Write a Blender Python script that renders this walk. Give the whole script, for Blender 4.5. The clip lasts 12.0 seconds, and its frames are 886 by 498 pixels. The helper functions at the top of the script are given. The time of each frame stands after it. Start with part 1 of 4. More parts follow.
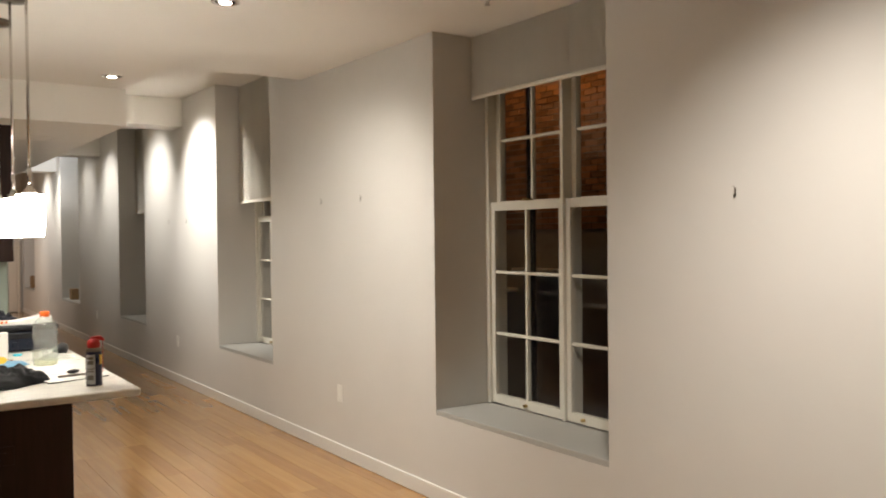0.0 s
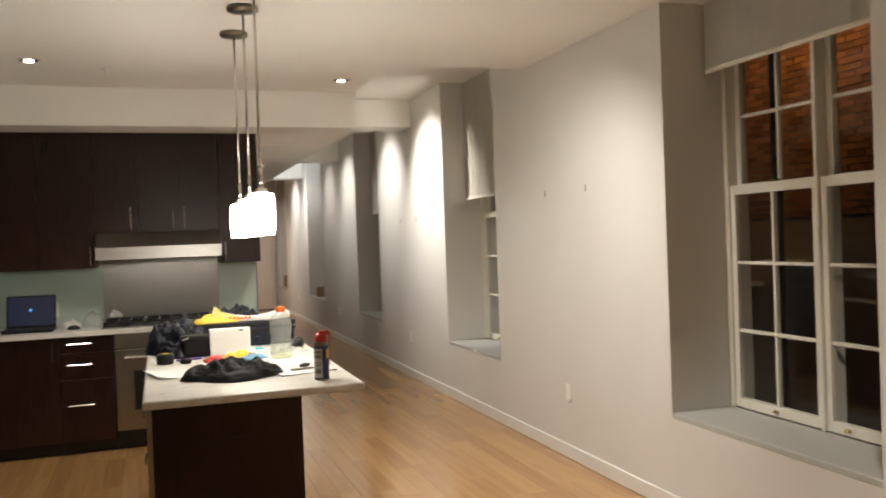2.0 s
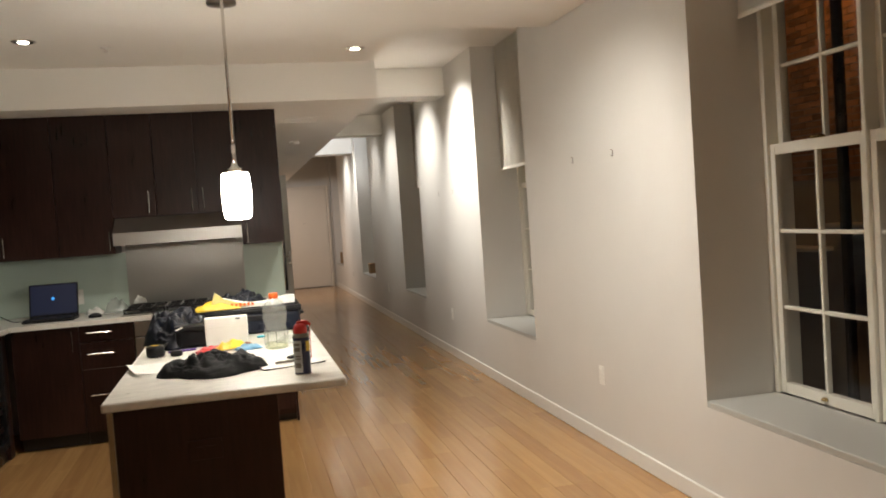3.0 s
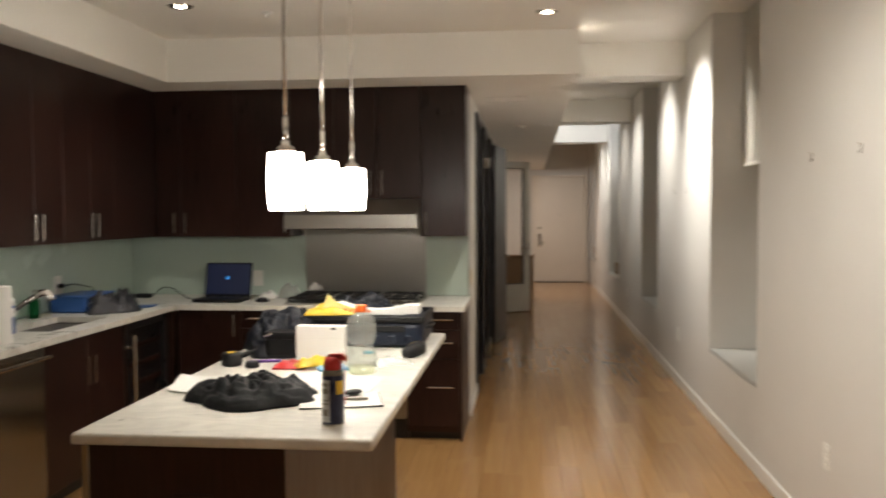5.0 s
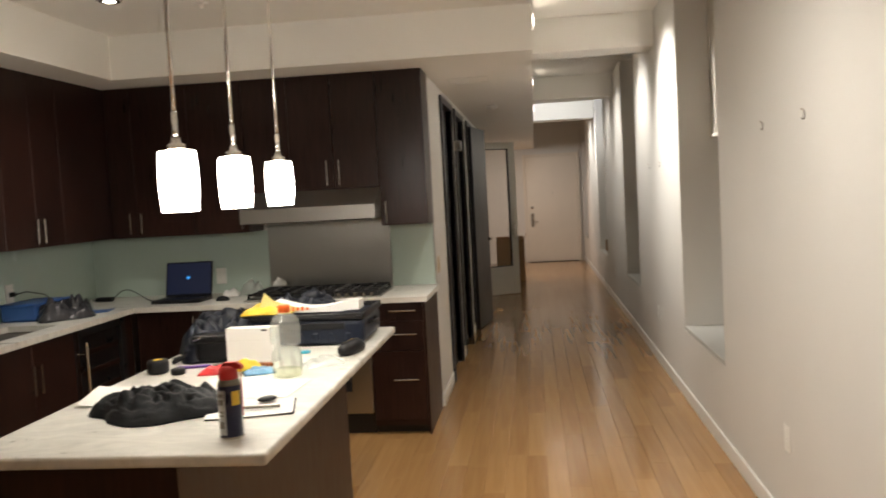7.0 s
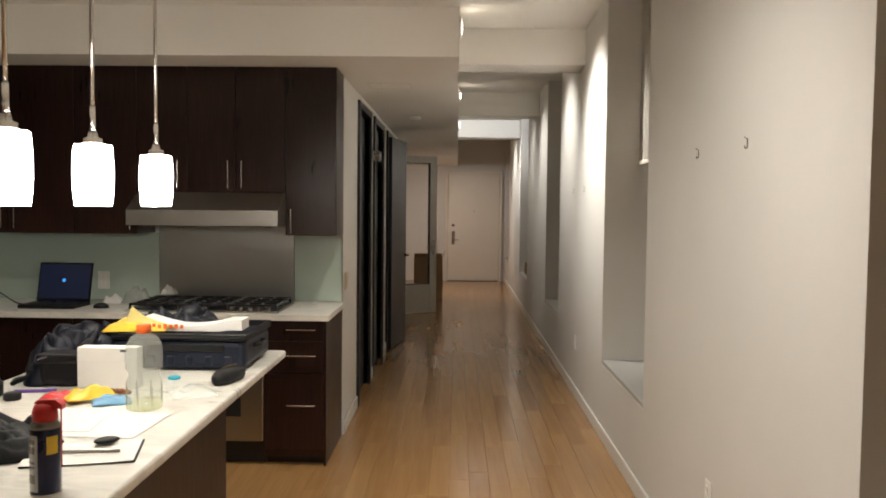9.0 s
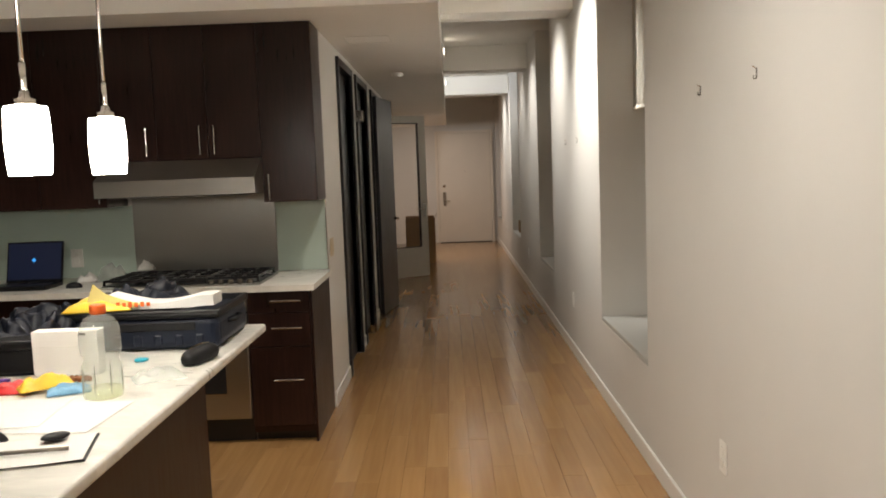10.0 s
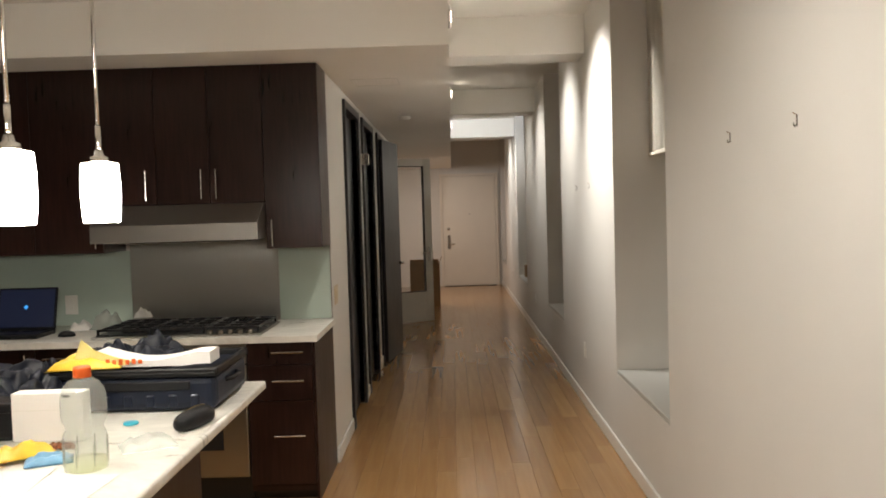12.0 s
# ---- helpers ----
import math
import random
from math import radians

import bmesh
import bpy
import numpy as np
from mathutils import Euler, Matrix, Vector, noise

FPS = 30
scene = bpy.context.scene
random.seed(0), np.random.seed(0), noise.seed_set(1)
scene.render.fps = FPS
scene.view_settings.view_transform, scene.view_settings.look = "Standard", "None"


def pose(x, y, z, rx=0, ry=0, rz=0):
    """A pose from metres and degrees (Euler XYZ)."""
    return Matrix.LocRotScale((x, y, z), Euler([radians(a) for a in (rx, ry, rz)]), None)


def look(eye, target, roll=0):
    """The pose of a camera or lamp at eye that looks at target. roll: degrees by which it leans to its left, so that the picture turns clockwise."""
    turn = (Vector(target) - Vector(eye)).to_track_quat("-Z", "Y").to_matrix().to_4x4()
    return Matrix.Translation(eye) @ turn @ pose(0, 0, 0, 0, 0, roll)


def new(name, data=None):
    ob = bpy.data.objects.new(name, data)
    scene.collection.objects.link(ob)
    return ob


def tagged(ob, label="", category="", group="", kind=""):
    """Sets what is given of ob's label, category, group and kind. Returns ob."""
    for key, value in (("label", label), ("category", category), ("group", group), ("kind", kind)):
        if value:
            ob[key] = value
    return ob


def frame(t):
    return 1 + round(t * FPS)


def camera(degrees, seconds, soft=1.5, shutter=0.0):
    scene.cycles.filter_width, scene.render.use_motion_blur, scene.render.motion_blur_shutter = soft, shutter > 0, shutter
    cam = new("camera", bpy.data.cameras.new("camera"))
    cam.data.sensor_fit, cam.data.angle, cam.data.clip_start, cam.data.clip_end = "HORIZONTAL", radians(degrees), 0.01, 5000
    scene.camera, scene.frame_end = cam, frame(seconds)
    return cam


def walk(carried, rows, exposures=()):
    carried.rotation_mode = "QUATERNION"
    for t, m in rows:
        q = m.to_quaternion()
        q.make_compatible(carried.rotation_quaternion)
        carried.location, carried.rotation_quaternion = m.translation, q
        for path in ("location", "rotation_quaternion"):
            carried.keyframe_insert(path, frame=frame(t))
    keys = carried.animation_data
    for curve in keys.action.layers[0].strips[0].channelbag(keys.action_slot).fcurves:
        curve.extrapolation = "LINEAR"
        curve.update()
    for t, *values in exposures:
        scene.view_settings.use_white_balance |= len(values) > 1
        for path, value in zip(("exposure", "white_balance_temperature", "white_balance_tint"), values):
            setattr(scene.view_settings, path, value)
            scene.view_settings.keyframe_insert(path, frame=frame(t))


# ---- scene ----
cam = camera(56.0, 12.0, soft=1.8, shutter=0.4)
PATH = [
    (0, (1.799, 1.853, 1.549), (2.935, 3.498, 1.514), -0.6),
    (0.5, (1.783, 1.85, 1.542), (2.837, 3.55, 1.511), 0.3),
    (1, (1.77, 1.867, 1.529), (2.739, 3.617, 1.523), -0.2),
    (1.5, (1.796, 1.94, 1.52), (2.651, 3.748, 1.52), -1.3),
    (2, (1.938, 2.029, 1.517), (2.582, 3.922, 1.488), -2.1),
    (2.5, (2.164, 2.098, 1.517), (2.674, 4.03, 1.45), -2.6),
    (2.7, (2.242, 2.161, 1.518), (2.749, 4.094, 1.43), -3.6),
    (4.3, (3.007, 2.927, 1.555), (3.206, 4.917, 1.493), -2.8),
    (4.5, (3.063, 3.0, 1.556), (3.195, 4.994, 1.472), -3.1),
    (5, (3.169, 3.212, 1.551), (2.966, 5.2, 1.46), -0.3),
    (5.5, (3.226, 3.283, 1.572), (2.61, 5.182, 1.45), -0.3),
    (5.8, (3.264, 3.311, 1.565), (2.49, 5.15, 1.428), -1.6),
    (6, (3.306, 3.32, 1.567), (2.569, 5.174, 1.429), -2.9),
    (6.5, (3.345, 3.42, 1.539), (2.921, 5.371, 1.417), -2.3),
    (7, (3.467, 3.401, 1.566), (3.244, 5.385, 1.435), -3.1),
    (7.5, (3.519, 3.441, 1.556), (3.406, 5.434, 1.434), -2.8),
    (9.3, (3.502, 3.889, 1.566), (3.469, 5.886, 1.465), 0.7),
    (9.5, (3.509, 3.933, 1.551), (3.482, 5.93, 1.437), -0.0),
    (10, (3.532, 4.075, 1.532), (3.51, 6.066, 1.341), -2.1),
    (10.5, (3.532, 4.202, 1.548), (3.428, 6.196, 1.445), -0.8),
    (11, (3.499, 4.22, 1.567), (3.442, 6.217, 1.461), -1.5),
    (11.5, (3.487, 4.267, 1.556), (3.446, 6.264, 1.455), -0.9),
    (12, (3.49, 4.274, 1.562), (3.466, 6.272, 1.47), -1.7),
]
walk(cam, [(t, look(eye, target, roll)) for t, eye, target, roll in PATH], [(0, 0.25), (2.5, 0.3), (4.5, 0.18), (5.0, 0.22), (5.5, 0.1), (5.8, 0.07), (6.1, 0.18), (6.6, 0.32), (7.0, 0.24), (7.5, 0.04), (9.5, 0.02), (12, 0.13)])

# ---- world ----
world = bpy.data.worlds.new("night")
scene.world = world
world.use_nodes = True
world.node_tree.nodes["Background"].inputs[0].default_value = (0.010, 0.012, 0.018, 1)
world.node_tree.nodes["Background"].inputs[1].default_value = 0.3

WARM = (1.0, 0.93, 0.84)


def lamp(name, kind, at, target, watts, colour=WARM, **kw):
    data = bpy.data.lights.new(name, kind)
    data.energy, data.color = watts, colour
    for key, value in kw.items():
        if key == "spot":
            data.spot_size = radians(value)
        if key == "blend":
            data.spot_blend = value
        if key == "radius":
            data.shadow_soft_size = value
    ob = new(name, data)
    ob.matrix_world = look(at, target)
    return ob


# first three are the recessed downlights; the rest are added fill without fixtures
DOWN_AND_FILL = [(1.21, 7.82), (3.28, 8.2), (3.29, 5.9), (3.3, 3.15), (1.2, 2.6), (3.3, 0.2)]
for px, py in DOWN_AND_FILL:
    # those beside the windows are turned towards the wall
    watts, over, along = {5.9: (150, 0.75, 0.75), 3.15: (170, 0.78, 0.0), 0.2: (80, 0.6, 0), 8.2: (70, 0, 0)}.get(py, (50, 0, 0))
    lamp("downlight_or_fill_lamp", "SPOT", (px, py, 2.70), (px + over, py + along + 0.001, 0.9), watts, spot=112 if over else 130, blend=1.0, radius=0.04)
# eyeball spots on the side of the dropped ceiling, washing the window wall
WASH = [(9.87, 240), (11.36, 110), (13.59, 80), (14.98, 40), (17.0, 120), (18.38, 90)]
for wy, watts in WASH:
    lamp("wall_wash_lamp", "SPOT", (3.57, wy, 2.85), (4.5, wy, 1.95), watts, (1.0, 0.95, 0.88), spot=78, blend=1.0, radius=0.05)
lamp("beam_lamp", "SPOT", (3.58, 15.8, 2.83), (4.15, 17.45, 2.90), 60, (0.95, 0.97, 1.0), spot=80, blend=0.9, radius=0.03)
lamp("entry_lamp", "SPOT", (2.9, 18.9, 2.40), (3.3, 20.2, 0), 95, (1.0, 0.84, 0.72), spot=150, blend=0.8, radius=0.05)
lamp("street_lamp_light", "SPOT", (7.8, 9.2, 4.5), (9.0, 9.8, 4.0), 62, (1.0, 0.47, 0.10), spot=150, blend=1.0, radius=0.1)

# ---- materials ----


def mat(name, colour, rough=0.5, metal=0.0, vary=0.12, scale=6.0, stretch=(1, 1, 1), bump=0.0, bscale=80.0, alt=None, rvary=0.08, coat=0.0, rand=0.0, distort=0.0, aniso=0.0, arot=0.0, detail=6.0, spec=0.5):
    m = bpy.data.materials.new(name)
    m.use_nodes = True
    nt = m.node_tree
    b = nt.nodes["Principled BSDF"]
    N, L = nt.nodes.new, nt.links.new
    tc = N("ShaderNodeTexCoord")
    mp = N("ShaderNodeMapping")
    mp.inputs["Scale"].default_value = stretch
    L(tc.outputs["Object"], mp.inputs["Vector"])
    n1 = N("ShaderNodeTexNoise")
    n1.inputs["Scale"].default_value, n1.inputs["Detail"].default_value = scale, detail
    n1.inputs["Distortion"].default_value = distort
    n2 = N("ShaderNodeTexNoise")
    n2.inputs["Scale"].default_value, n2.inputs["Detail"].default_value = scale * 0.13 + 0.4, 3
    L(mp.outputs[0], n1.inputs["Vector"])
    L(tc.outputs["Object"], n2.inputs["Vector"])
    add = N("ShaderNodeMath")
    add.operation = "ADD"
    half = N("ShaderNodeMath")
    half.operation = "MULTIPLY"
    half.inputs[1].default_value = 0.5
    L(n1.outputs[0], add.inputs[0])
    L(n2.outputs[0], add.inputs[1])
    L(add.outputs[0], half.inputs[0])
    fac = half.outputs[0]
    if rand:
        oi = N("ShaderNodeObjectInfo")
        ge = N("ShaderNodeNewGeometry")
        s = N("ShaderNodeMath")
        s.operation = "ADD"
        L(oi.outputs["Random"], s.inputs[0])
        L(ge.outputs["Random Per Island"], s.inputs[1])
        fr = N("ShaderNodeMath")
        fr.operation = "FRACT"
        L(s.outputs[0], fr.inputs[0])
        sc = N("ShaderNodeMath")
        sc.operation = "MULTIPLY_ADD"
        sc.inputs[1].default_value, sc.inputs[2].default_value = rand, -rand / 2
        L(fr.outputs[0], sc.inputs[0])
        a2 = N("ShaderNodeMath")
        a2.operation = "ADD"
        L(fac, a2.inputs[0])
        L(sc.outputs[0], a2.inputs[1])
        fac = a2.outputs[0]
    ramp = N("ShaderNodeValToRGB")
    lo = [max(0, c * (1 - vary)) for c in colour]
    hi = [min(1, c * (1 + vary)) for c in (alt or colour)]
    ramp.color_ramp.elements[0].position, ramp.color_ramp.elements[1].position = 0.32, 0.68
    ramp.color_ramp.elements[0].color, ramp.color_ramp.elements[1].color = (*lo, 1), (*hi, 1)
    L(fac, ramp.inputs[0])
    L(ramp.outputs[0], b.inputs["Base Color"])
    mr = N("ShaderNodeMapRange")
    mr.inputs["From Min"].default_value, mr.inputs["From Max"].default_value = 0.3, 0.7
    mr.inputs["To Min"].default_value, mr.inputs["To Max"].default_value = max(0.02, rough - rvary), min(1, rough + rvary)
    L(fac, mr.inputs["Value"])
    L(mr.outputs[0], b.inputs["Roughness"])
    b.inputs["Metallic"].default_value = metal
    b.inputs["Specular IOR Level"].default_value = spec
    if coat:
        b.inputs["Coat Weight"].default_value, b.inputs["Coat Roughness"].default_value = coat, 0.12
    if aniso:
        b.inputs["Anisotropic"].default_value, b.inputs["Anisotropic Rotation"].default_value = aniso, arot
    if bump:
        n3 = N("ShaderNodeTexNoise")
        n3.inputs["Scale"].default_value, n3.inputs["Detail"].default_value = bscale, 4
        L(mp.outputs[0], n3.inputs["Vector"])
        bp = N("ShaderNodeBump")
        bp.inputs["Strength"].default_value, bp.inputs["Distance"].default_value = bump, 0.004
        L(n3.outputs[0], bp.inputs["Height"])
        L(bp.outputs[0], b.inputs["Normal"])
    return m


def glow(name, colour, strength, base=(0.8, 0.8, 0.78)):
    m = bpy.data.materials.new(name)
    m.use_nodes = True
    b = m.node_tree.nodes["Principled BSDF"]
    b.inputs["Base Color"].default_value = (*base, 1)
    b.inputs["Emission Color"].default_value = (*colour, 1)
    b.inputs["Emission Strength"].default_value = strength
    return m


def clear(name, tint=(1, 1, 1), ior=1.45, rough=0.01, refract_white=0.0):
    m = bpy.data.materials.new(name)
    m.use_nodes = True
    nt = m.node_tree
    for n in list(nt.nodes):
        if n.type == "BSDF_PRINCIPLED":
            nt.nodes.remove(n)
    out = next(n for n in nt.nodes if n.type == "OUTPUT_MATERIAL")
    t = nt.nodes.new("ShaderNodeBsdfTransparent")
    t.inputs[0].default_value = (*tint, 1)
    g = nt.nodes.new("ShaderNodeBsdfGlossy")
    g.inputs["Roughness"].default_value = rough
    f = nt.nodes.new("ShaderNodeLayerWeight")
    f.inputs[0].default_value = 0.5
    pw = nt.nodes.new("ShaderNodeMath")
    pw.operation = "POWER"
    pw.inputs[1].default_value = 5.0
    ma = nt.nodes.new("ShaderNodeMath")
    ma.operation = "MULTIPLY_ADD"
    ma.inputs[1].default_value, ma.inputs[2].default_value = 0.35, ((ior - 1) / (ior + 1)) ** 2
    nt.links.new(f.outputs["Facing"], pw.inputs[0])
    nt.links.new(pw.outputs[0], ma.inputs[0])
    mix = nt.nodes.new("ShaderNodeMixShader")
    nt.links.new(ma.outputs[0], mix.inputs[0])
    nt.links.new(t.outputs[0], mix.inputs[1])
    nt.links.new(g.outputs[0], mix.inputs[2])
    last = mix
    # white diffuse share stands in for bright refraction in clear plastic
    if refract_white:
        d = nt.nodes.new("ShaderNodeBsdfTranslucent")
        d.inputs[0].default_value = (0.85, 0.86, 0.84, 1)
        d2 = nt.nodes.new("ShaderNodeBsdfDiffuse")
        d2.inputs[0].default_value = (0.8, 0.81, 0.79, 1)
        dm = nt.nodes.new("ShaderNodeMixShader")
        nt.links.new(d.outputs[0], dm.inputs[1])
        nt.links.new(d2.outputs[0], dm.inputs[2])
        last = nt.nodes.new("ShaderNodeMixShader")
        last.inputs[0].default_value = refract_white
        nt.links.new(mix.outputs[0], last.inputs[1])
        nt.links.new(dm.outputs[0], last.inputs[2])
    nt.links.new(last.outputs[0], out.inputs[0])
    return m


M_WALL = mat("wall_paint", (0.67, 0.65, 0.61), 0.75, vary=0.03, scale=3, bump=0.05, bscale=220)
M_CEIL = mat("ceiling_paint", (0.84, 0.82, 0.77), 0.8, vary=0.02, scale=2, bump=0.04, bscale=200)
M_TRIM = mat("white_trim_paint", (0.78, 0.77, 0.73), 0.4, vary=0.03, scale=5)
M_FRAME = mat("window_frame_paint", (0.74, 0.71, 0.62), 0.42, vary=0.05, scale=8, bump=0.05)
M_SILL = mat("grey_sill_stone", (0.45, 0.45, 0.42), 0.4, vary=0.04, scale=5)
M_OAK = mat("maple_floor_varnished", (0.37, 0.20, 0.075), 0.2, vary=0.03, scale=3.0, stretch=(10, 0.5, 1), alt=(0.46, 0.262, 0.102), rand=0.28, coat=0.3, rvary=0.03, detail=1.5)
M_ESP = mat("espresso_wood_veneer", (0.0165, 0.0066, 0.0047), 0.34, vary=0.35, scale=9, stretch=(7, 7, 0.6), bump=0.01, bscale=30, alt=(0.027, 0.0105, 0.0072), detail=3, spec=0.32)
# same veneer as M_ESP, the downlights' glow put into its redder, lighter colour
M_ESP_LIT = mat("espresso_wood_veneer_lit", (0.085, 0.024, 0.012), 0.34, vary=0.35, scale=9, stretch=(7, 7, 0.6), bump=0.01, bscale=30, alt=(0.12, 0.036, 0.018), detail=3, spec=0.32)
M_MARB = mat("honed_white_marble", (0.57, 0.55, 0.50), 0.32, vary=0.10, scale=4.5, stretch=(1, 2.0, 1), distort=2.6, alt=(0.79, 0.77, 0.71))
M_STEEL = mat("brushed_steel", (0.36, 0.345, 0.32), 0.2, 1.0, vary=0.04, scale=10, stretch=(1, 0.6, 60), rvary=0.02, aniso=0.9)
M_STEELH = mat("brushed_steel_panel", (0.44, 0.43, 0.40), 0.32, 1.0, vary=0.02, scale=10, stretch=(0.6, 1, 60), rvary=0.01, aniso=0.6)
M_HOOD = mat("brushed_steel_hood", (0.55, 0.535, 0.5), 0.36, 1.0, vary=0.03, scale=10, stretch=(0.6, 1, 60), rvary=0.02)
M_CHROME = mat("satin_nickel", (0.68, 0.66, 0.62), 0.2, 1.0, vary=0.03)
M_BSPL = mat("green_back_painted_glass", (0.50, 0.60, 0.53), 0.22, vary=0.03, scale=3, coat=0.15)
M_BLACK = mat("black_enamel", (0.012, 0.012, 0.013), 0.3, vary=0.2)
M_DOOR = mat("black_stained_door", (0.018, 0.018, 0.022), 0.35, vary=0.25, scale=8, stretch=(6, 6, 0.6))
M_WDOOR = mat("cream_door_paint", (0.72, 0.66, 0.57), 0.5, vary=0.03, scale=4)
M_PLATE = mat("ivory_plastic", (0.82, 0.81, 0.76), 0.4, vary=0.03)
M_TAN = mat("tan_switch_plastic", (0.55, 0.44, 0.28), 0.4, vary=0.03)
M_ALU = mat("painted_aluminium", (0.68, 0.67, 0.61), 0.4, vary=0.05)
M_FABRIC = mat("roller_blind_fabric", (0.74, 0.70, 0.61), 0.9, vary=0.06, scale=2.5, stretch=(1, 3, 0.2), bump=0.1, bscale=300)
M_BRICK = mat("outdoor_brick", (0.30, 0.16, 0.10), 0.9, vary=0.35, scale=10, bump=0.5, bscale=20, rand=0.5)
M_MORTAR = mat("mortar", (0.33, 0.30, 0.26), 0.9)
M_ASPH = mat("asphalt", (0.05, 0.05, 0.05), 0.9, vary=0.2)
M_SHADE = glow("lit_opal_glass", (1.0, 0.93, 0.82), 42.0)
M_BULB = glow("lit_lamp_lens", (1.0, 0.86, 0.68), 30.0)
M_GLASS = clear("window_glass")
M_BRASS = mat("aged_brass", (0.45, 0.33, 0.15), 0.3, 1.0)
M_DKNI = mat("dark_nickel", (0.20, 0.18, 0.15), 0.35, 1.0)
M_CARD = mat("cardboard", (0.30, 0.19, 0.10), 0.8, vary=0.1)

# ---- builders ----
OFF = {}


def thing(name, at, label, category, group="", kind=""):
    ob = new(name)
    ob.empty_display_size = 0.05
    ob.location = at
    OFF[ob.name] = Vector(at)
    return tagged(ob, label, category, group, kind)


def part(name, bm, material, parent=None, label="", smooth=False):
    off = OFF[parent.name] if parent else Vector()
    bmesh.ops.translate(bm, verts=bm.verts, vec=-off)
    me = bpy.data.meshes.new(name)
    bm.to_mesh(me)
    bm.free()
    me.materials.append(material)
    if smooth:
        for p in me.polygons:
            p.use_smooth = True
    ob = new(name, me)
    ob.parent = parent
    OFF[ob.name] = off
    if label:
        ob["label"] = label
    return ob


def solo(name, bm, material, label, category, group="", kind="", at=None, smooth=False):
    """A top-level thing of one mesh, its origin at its base."""
    if at is None:
        lo = [min(v.co[i] for v in bm.verts) for i in range(3)]
        hi = [max(v.co[i] for v in bm.verts) for i in range(3)]
        at = ((lo[0] + hi[0]) / 2, (lo[1] + hi[1]) / 2, lo[2])
    bmesh.ops.translate(bm, verts=bm.verts, vec=-Vector(at))
    me = bpy.data.meshes.new(name)
    bm.to_mesh(me)
    bm.free()
    me.materials.append(material)
    if smooth:
        for p in me.polygons:
            p.use_smooth = True
    ob = new(name, me)
    ob.location = at
    OFF[ob.name] = Vector(at)
    return tagged(ob, label, category, group, kind)


def box(x0, x1, y0, y1, z0, z1, bevel=0.0, bm=None, seg=1):
    b = bmesh.new()
    r = bmesh.ops.create_cube(b, size=1.0)
    for v in r["verts"]:
        v.co = Vector(((x0 + x1) / 2 + v.co.x * (x1 - x0), (y0 + y1) / 2 + v.co.y * (y1 - y0), (z0 + z1) / 2 + v.co.z * (z1 - z0)))
    if bevel:
        bmesh.ops.bevel(b, geom=b.edges[:], offset=bevel, segments=seg, affect="EDGES", profile=0.5)
    if bm is None:
        return b
    return merge(bm, b)


def merge(bm, b):
    me = bpy.data.meshes.new("tmp")
    b.to_mesh(me)
    b.free()
    bm.from_mesh(me)
    bpy.data.meshes.remove(me)
    return bm


def lathe(profile, at, seg=20, bm=None):
    """A solid of revolution about the upright through at; profile of (radius, height)."""
    b = bmesh.new()
    rings = []
    for r, z in profile:
        rings.append([b.verts.new((at[0] + r * math.cos(2 * math.pi * k / seg), at[1] + r * math.sin(2 * math.pi * k / seg), at[2] + z)) for k in range(seg)])
    for a, c in zip(rings, rings[1:]):
        for k in range(seg):
            b.faces.new((a[k], a[(k + 1) % seg], c[(k + 1) % seg], c[k]))
    b.faces.new(list(reversed(rings[0])))
    b.faces.new(rings[-1])
    bmesh.ops.recalc_face_normals(b, faces=b.faces[:])
    return b if bm is None else merge(bm, b)


def rod(p, q, r, seg=10, bm=None):
    p, q = Vector(p), Vector(q)
    b = bmesh.new()
    bmesh.ops.create_cone(b, cap_ends=True, segments=seg, radius1=r, radius2=r, depth=(q - p).length)
    m = Matrix.Translation((p + q) / 2) @ (q - p).to_track_quat("Z", "Y").to_matrix().to_4x4()
    bmesh.ops.transform(b, matrix=m, verts=b.verts)
    return b if bm is None else merge(bm, b)


def tube(points, r, seg=8):
    b = bmesh.new()
    pts = [Vector(p) for p in points]
    rings = []
    for i, p in enumerate(pts):
        d = (pts[min(i + 1, len(pts) - 1)] - pts[max(i - 1, 0)]).normalized()
        q = d.to_track_quat("Z", "Y")
        rings.append([b.verts.new(p + q @ Vector((r * math.cos(2 * math.pi * k / seg), r * math.sin(2 * math.pi * k / seg), 0))) for k in range(seg)])
    for a, c in zip(rings, rings[1:]):
        for k in range(seg):
            b.faces.new((a[k], a[(k + 1) % seg], c[(k + 1) % seg], c[k]))
    b.faces.new(list(reversed(rings[0])))
    b.faces.new(rings[-1])
    return b


def prism(outline, y0, y1, axis="y"):
    """An outline of (u, z) drawn out along an axis."""
    b = bmesh.new()

    def put(u, s, z):
        return b.verts.new((u, s, z) if axis == "y" else (s, u, z))
    a = [put(u, y0, z) for u, z in outline]
    c = [put(u, y1, z) for u, z in outline]
    n = len(a)
    for k in range(n):
        b.faces.new((a[k], a[(k + 1) % n], c[(k + 1) % n], c[k]))
    b.faces.new(a)
    b.faces.new(c)
    bmesh.ops.recalc_face_normals(b, faces=b.faces[:])
    return b


def setting(name, bm, material, label="", category=""):
    return tagged(part(name, bm, material), label or name.replace("_", " "), category or name.split("_")[0], kind="structure")


# ---- the shell ----
WX, CEIL, HIGH, DROP = 4.5, 2.72, 2.975, 2.434
Y0, Y1 = -1.6, 21.4
OPEN = [(4.48, 5.852), (8.215, 9.49), (11.965, 13.2), (15.69, 17.15), (19.95, 21.25)]
SILL = 0.53
LW = 2.73

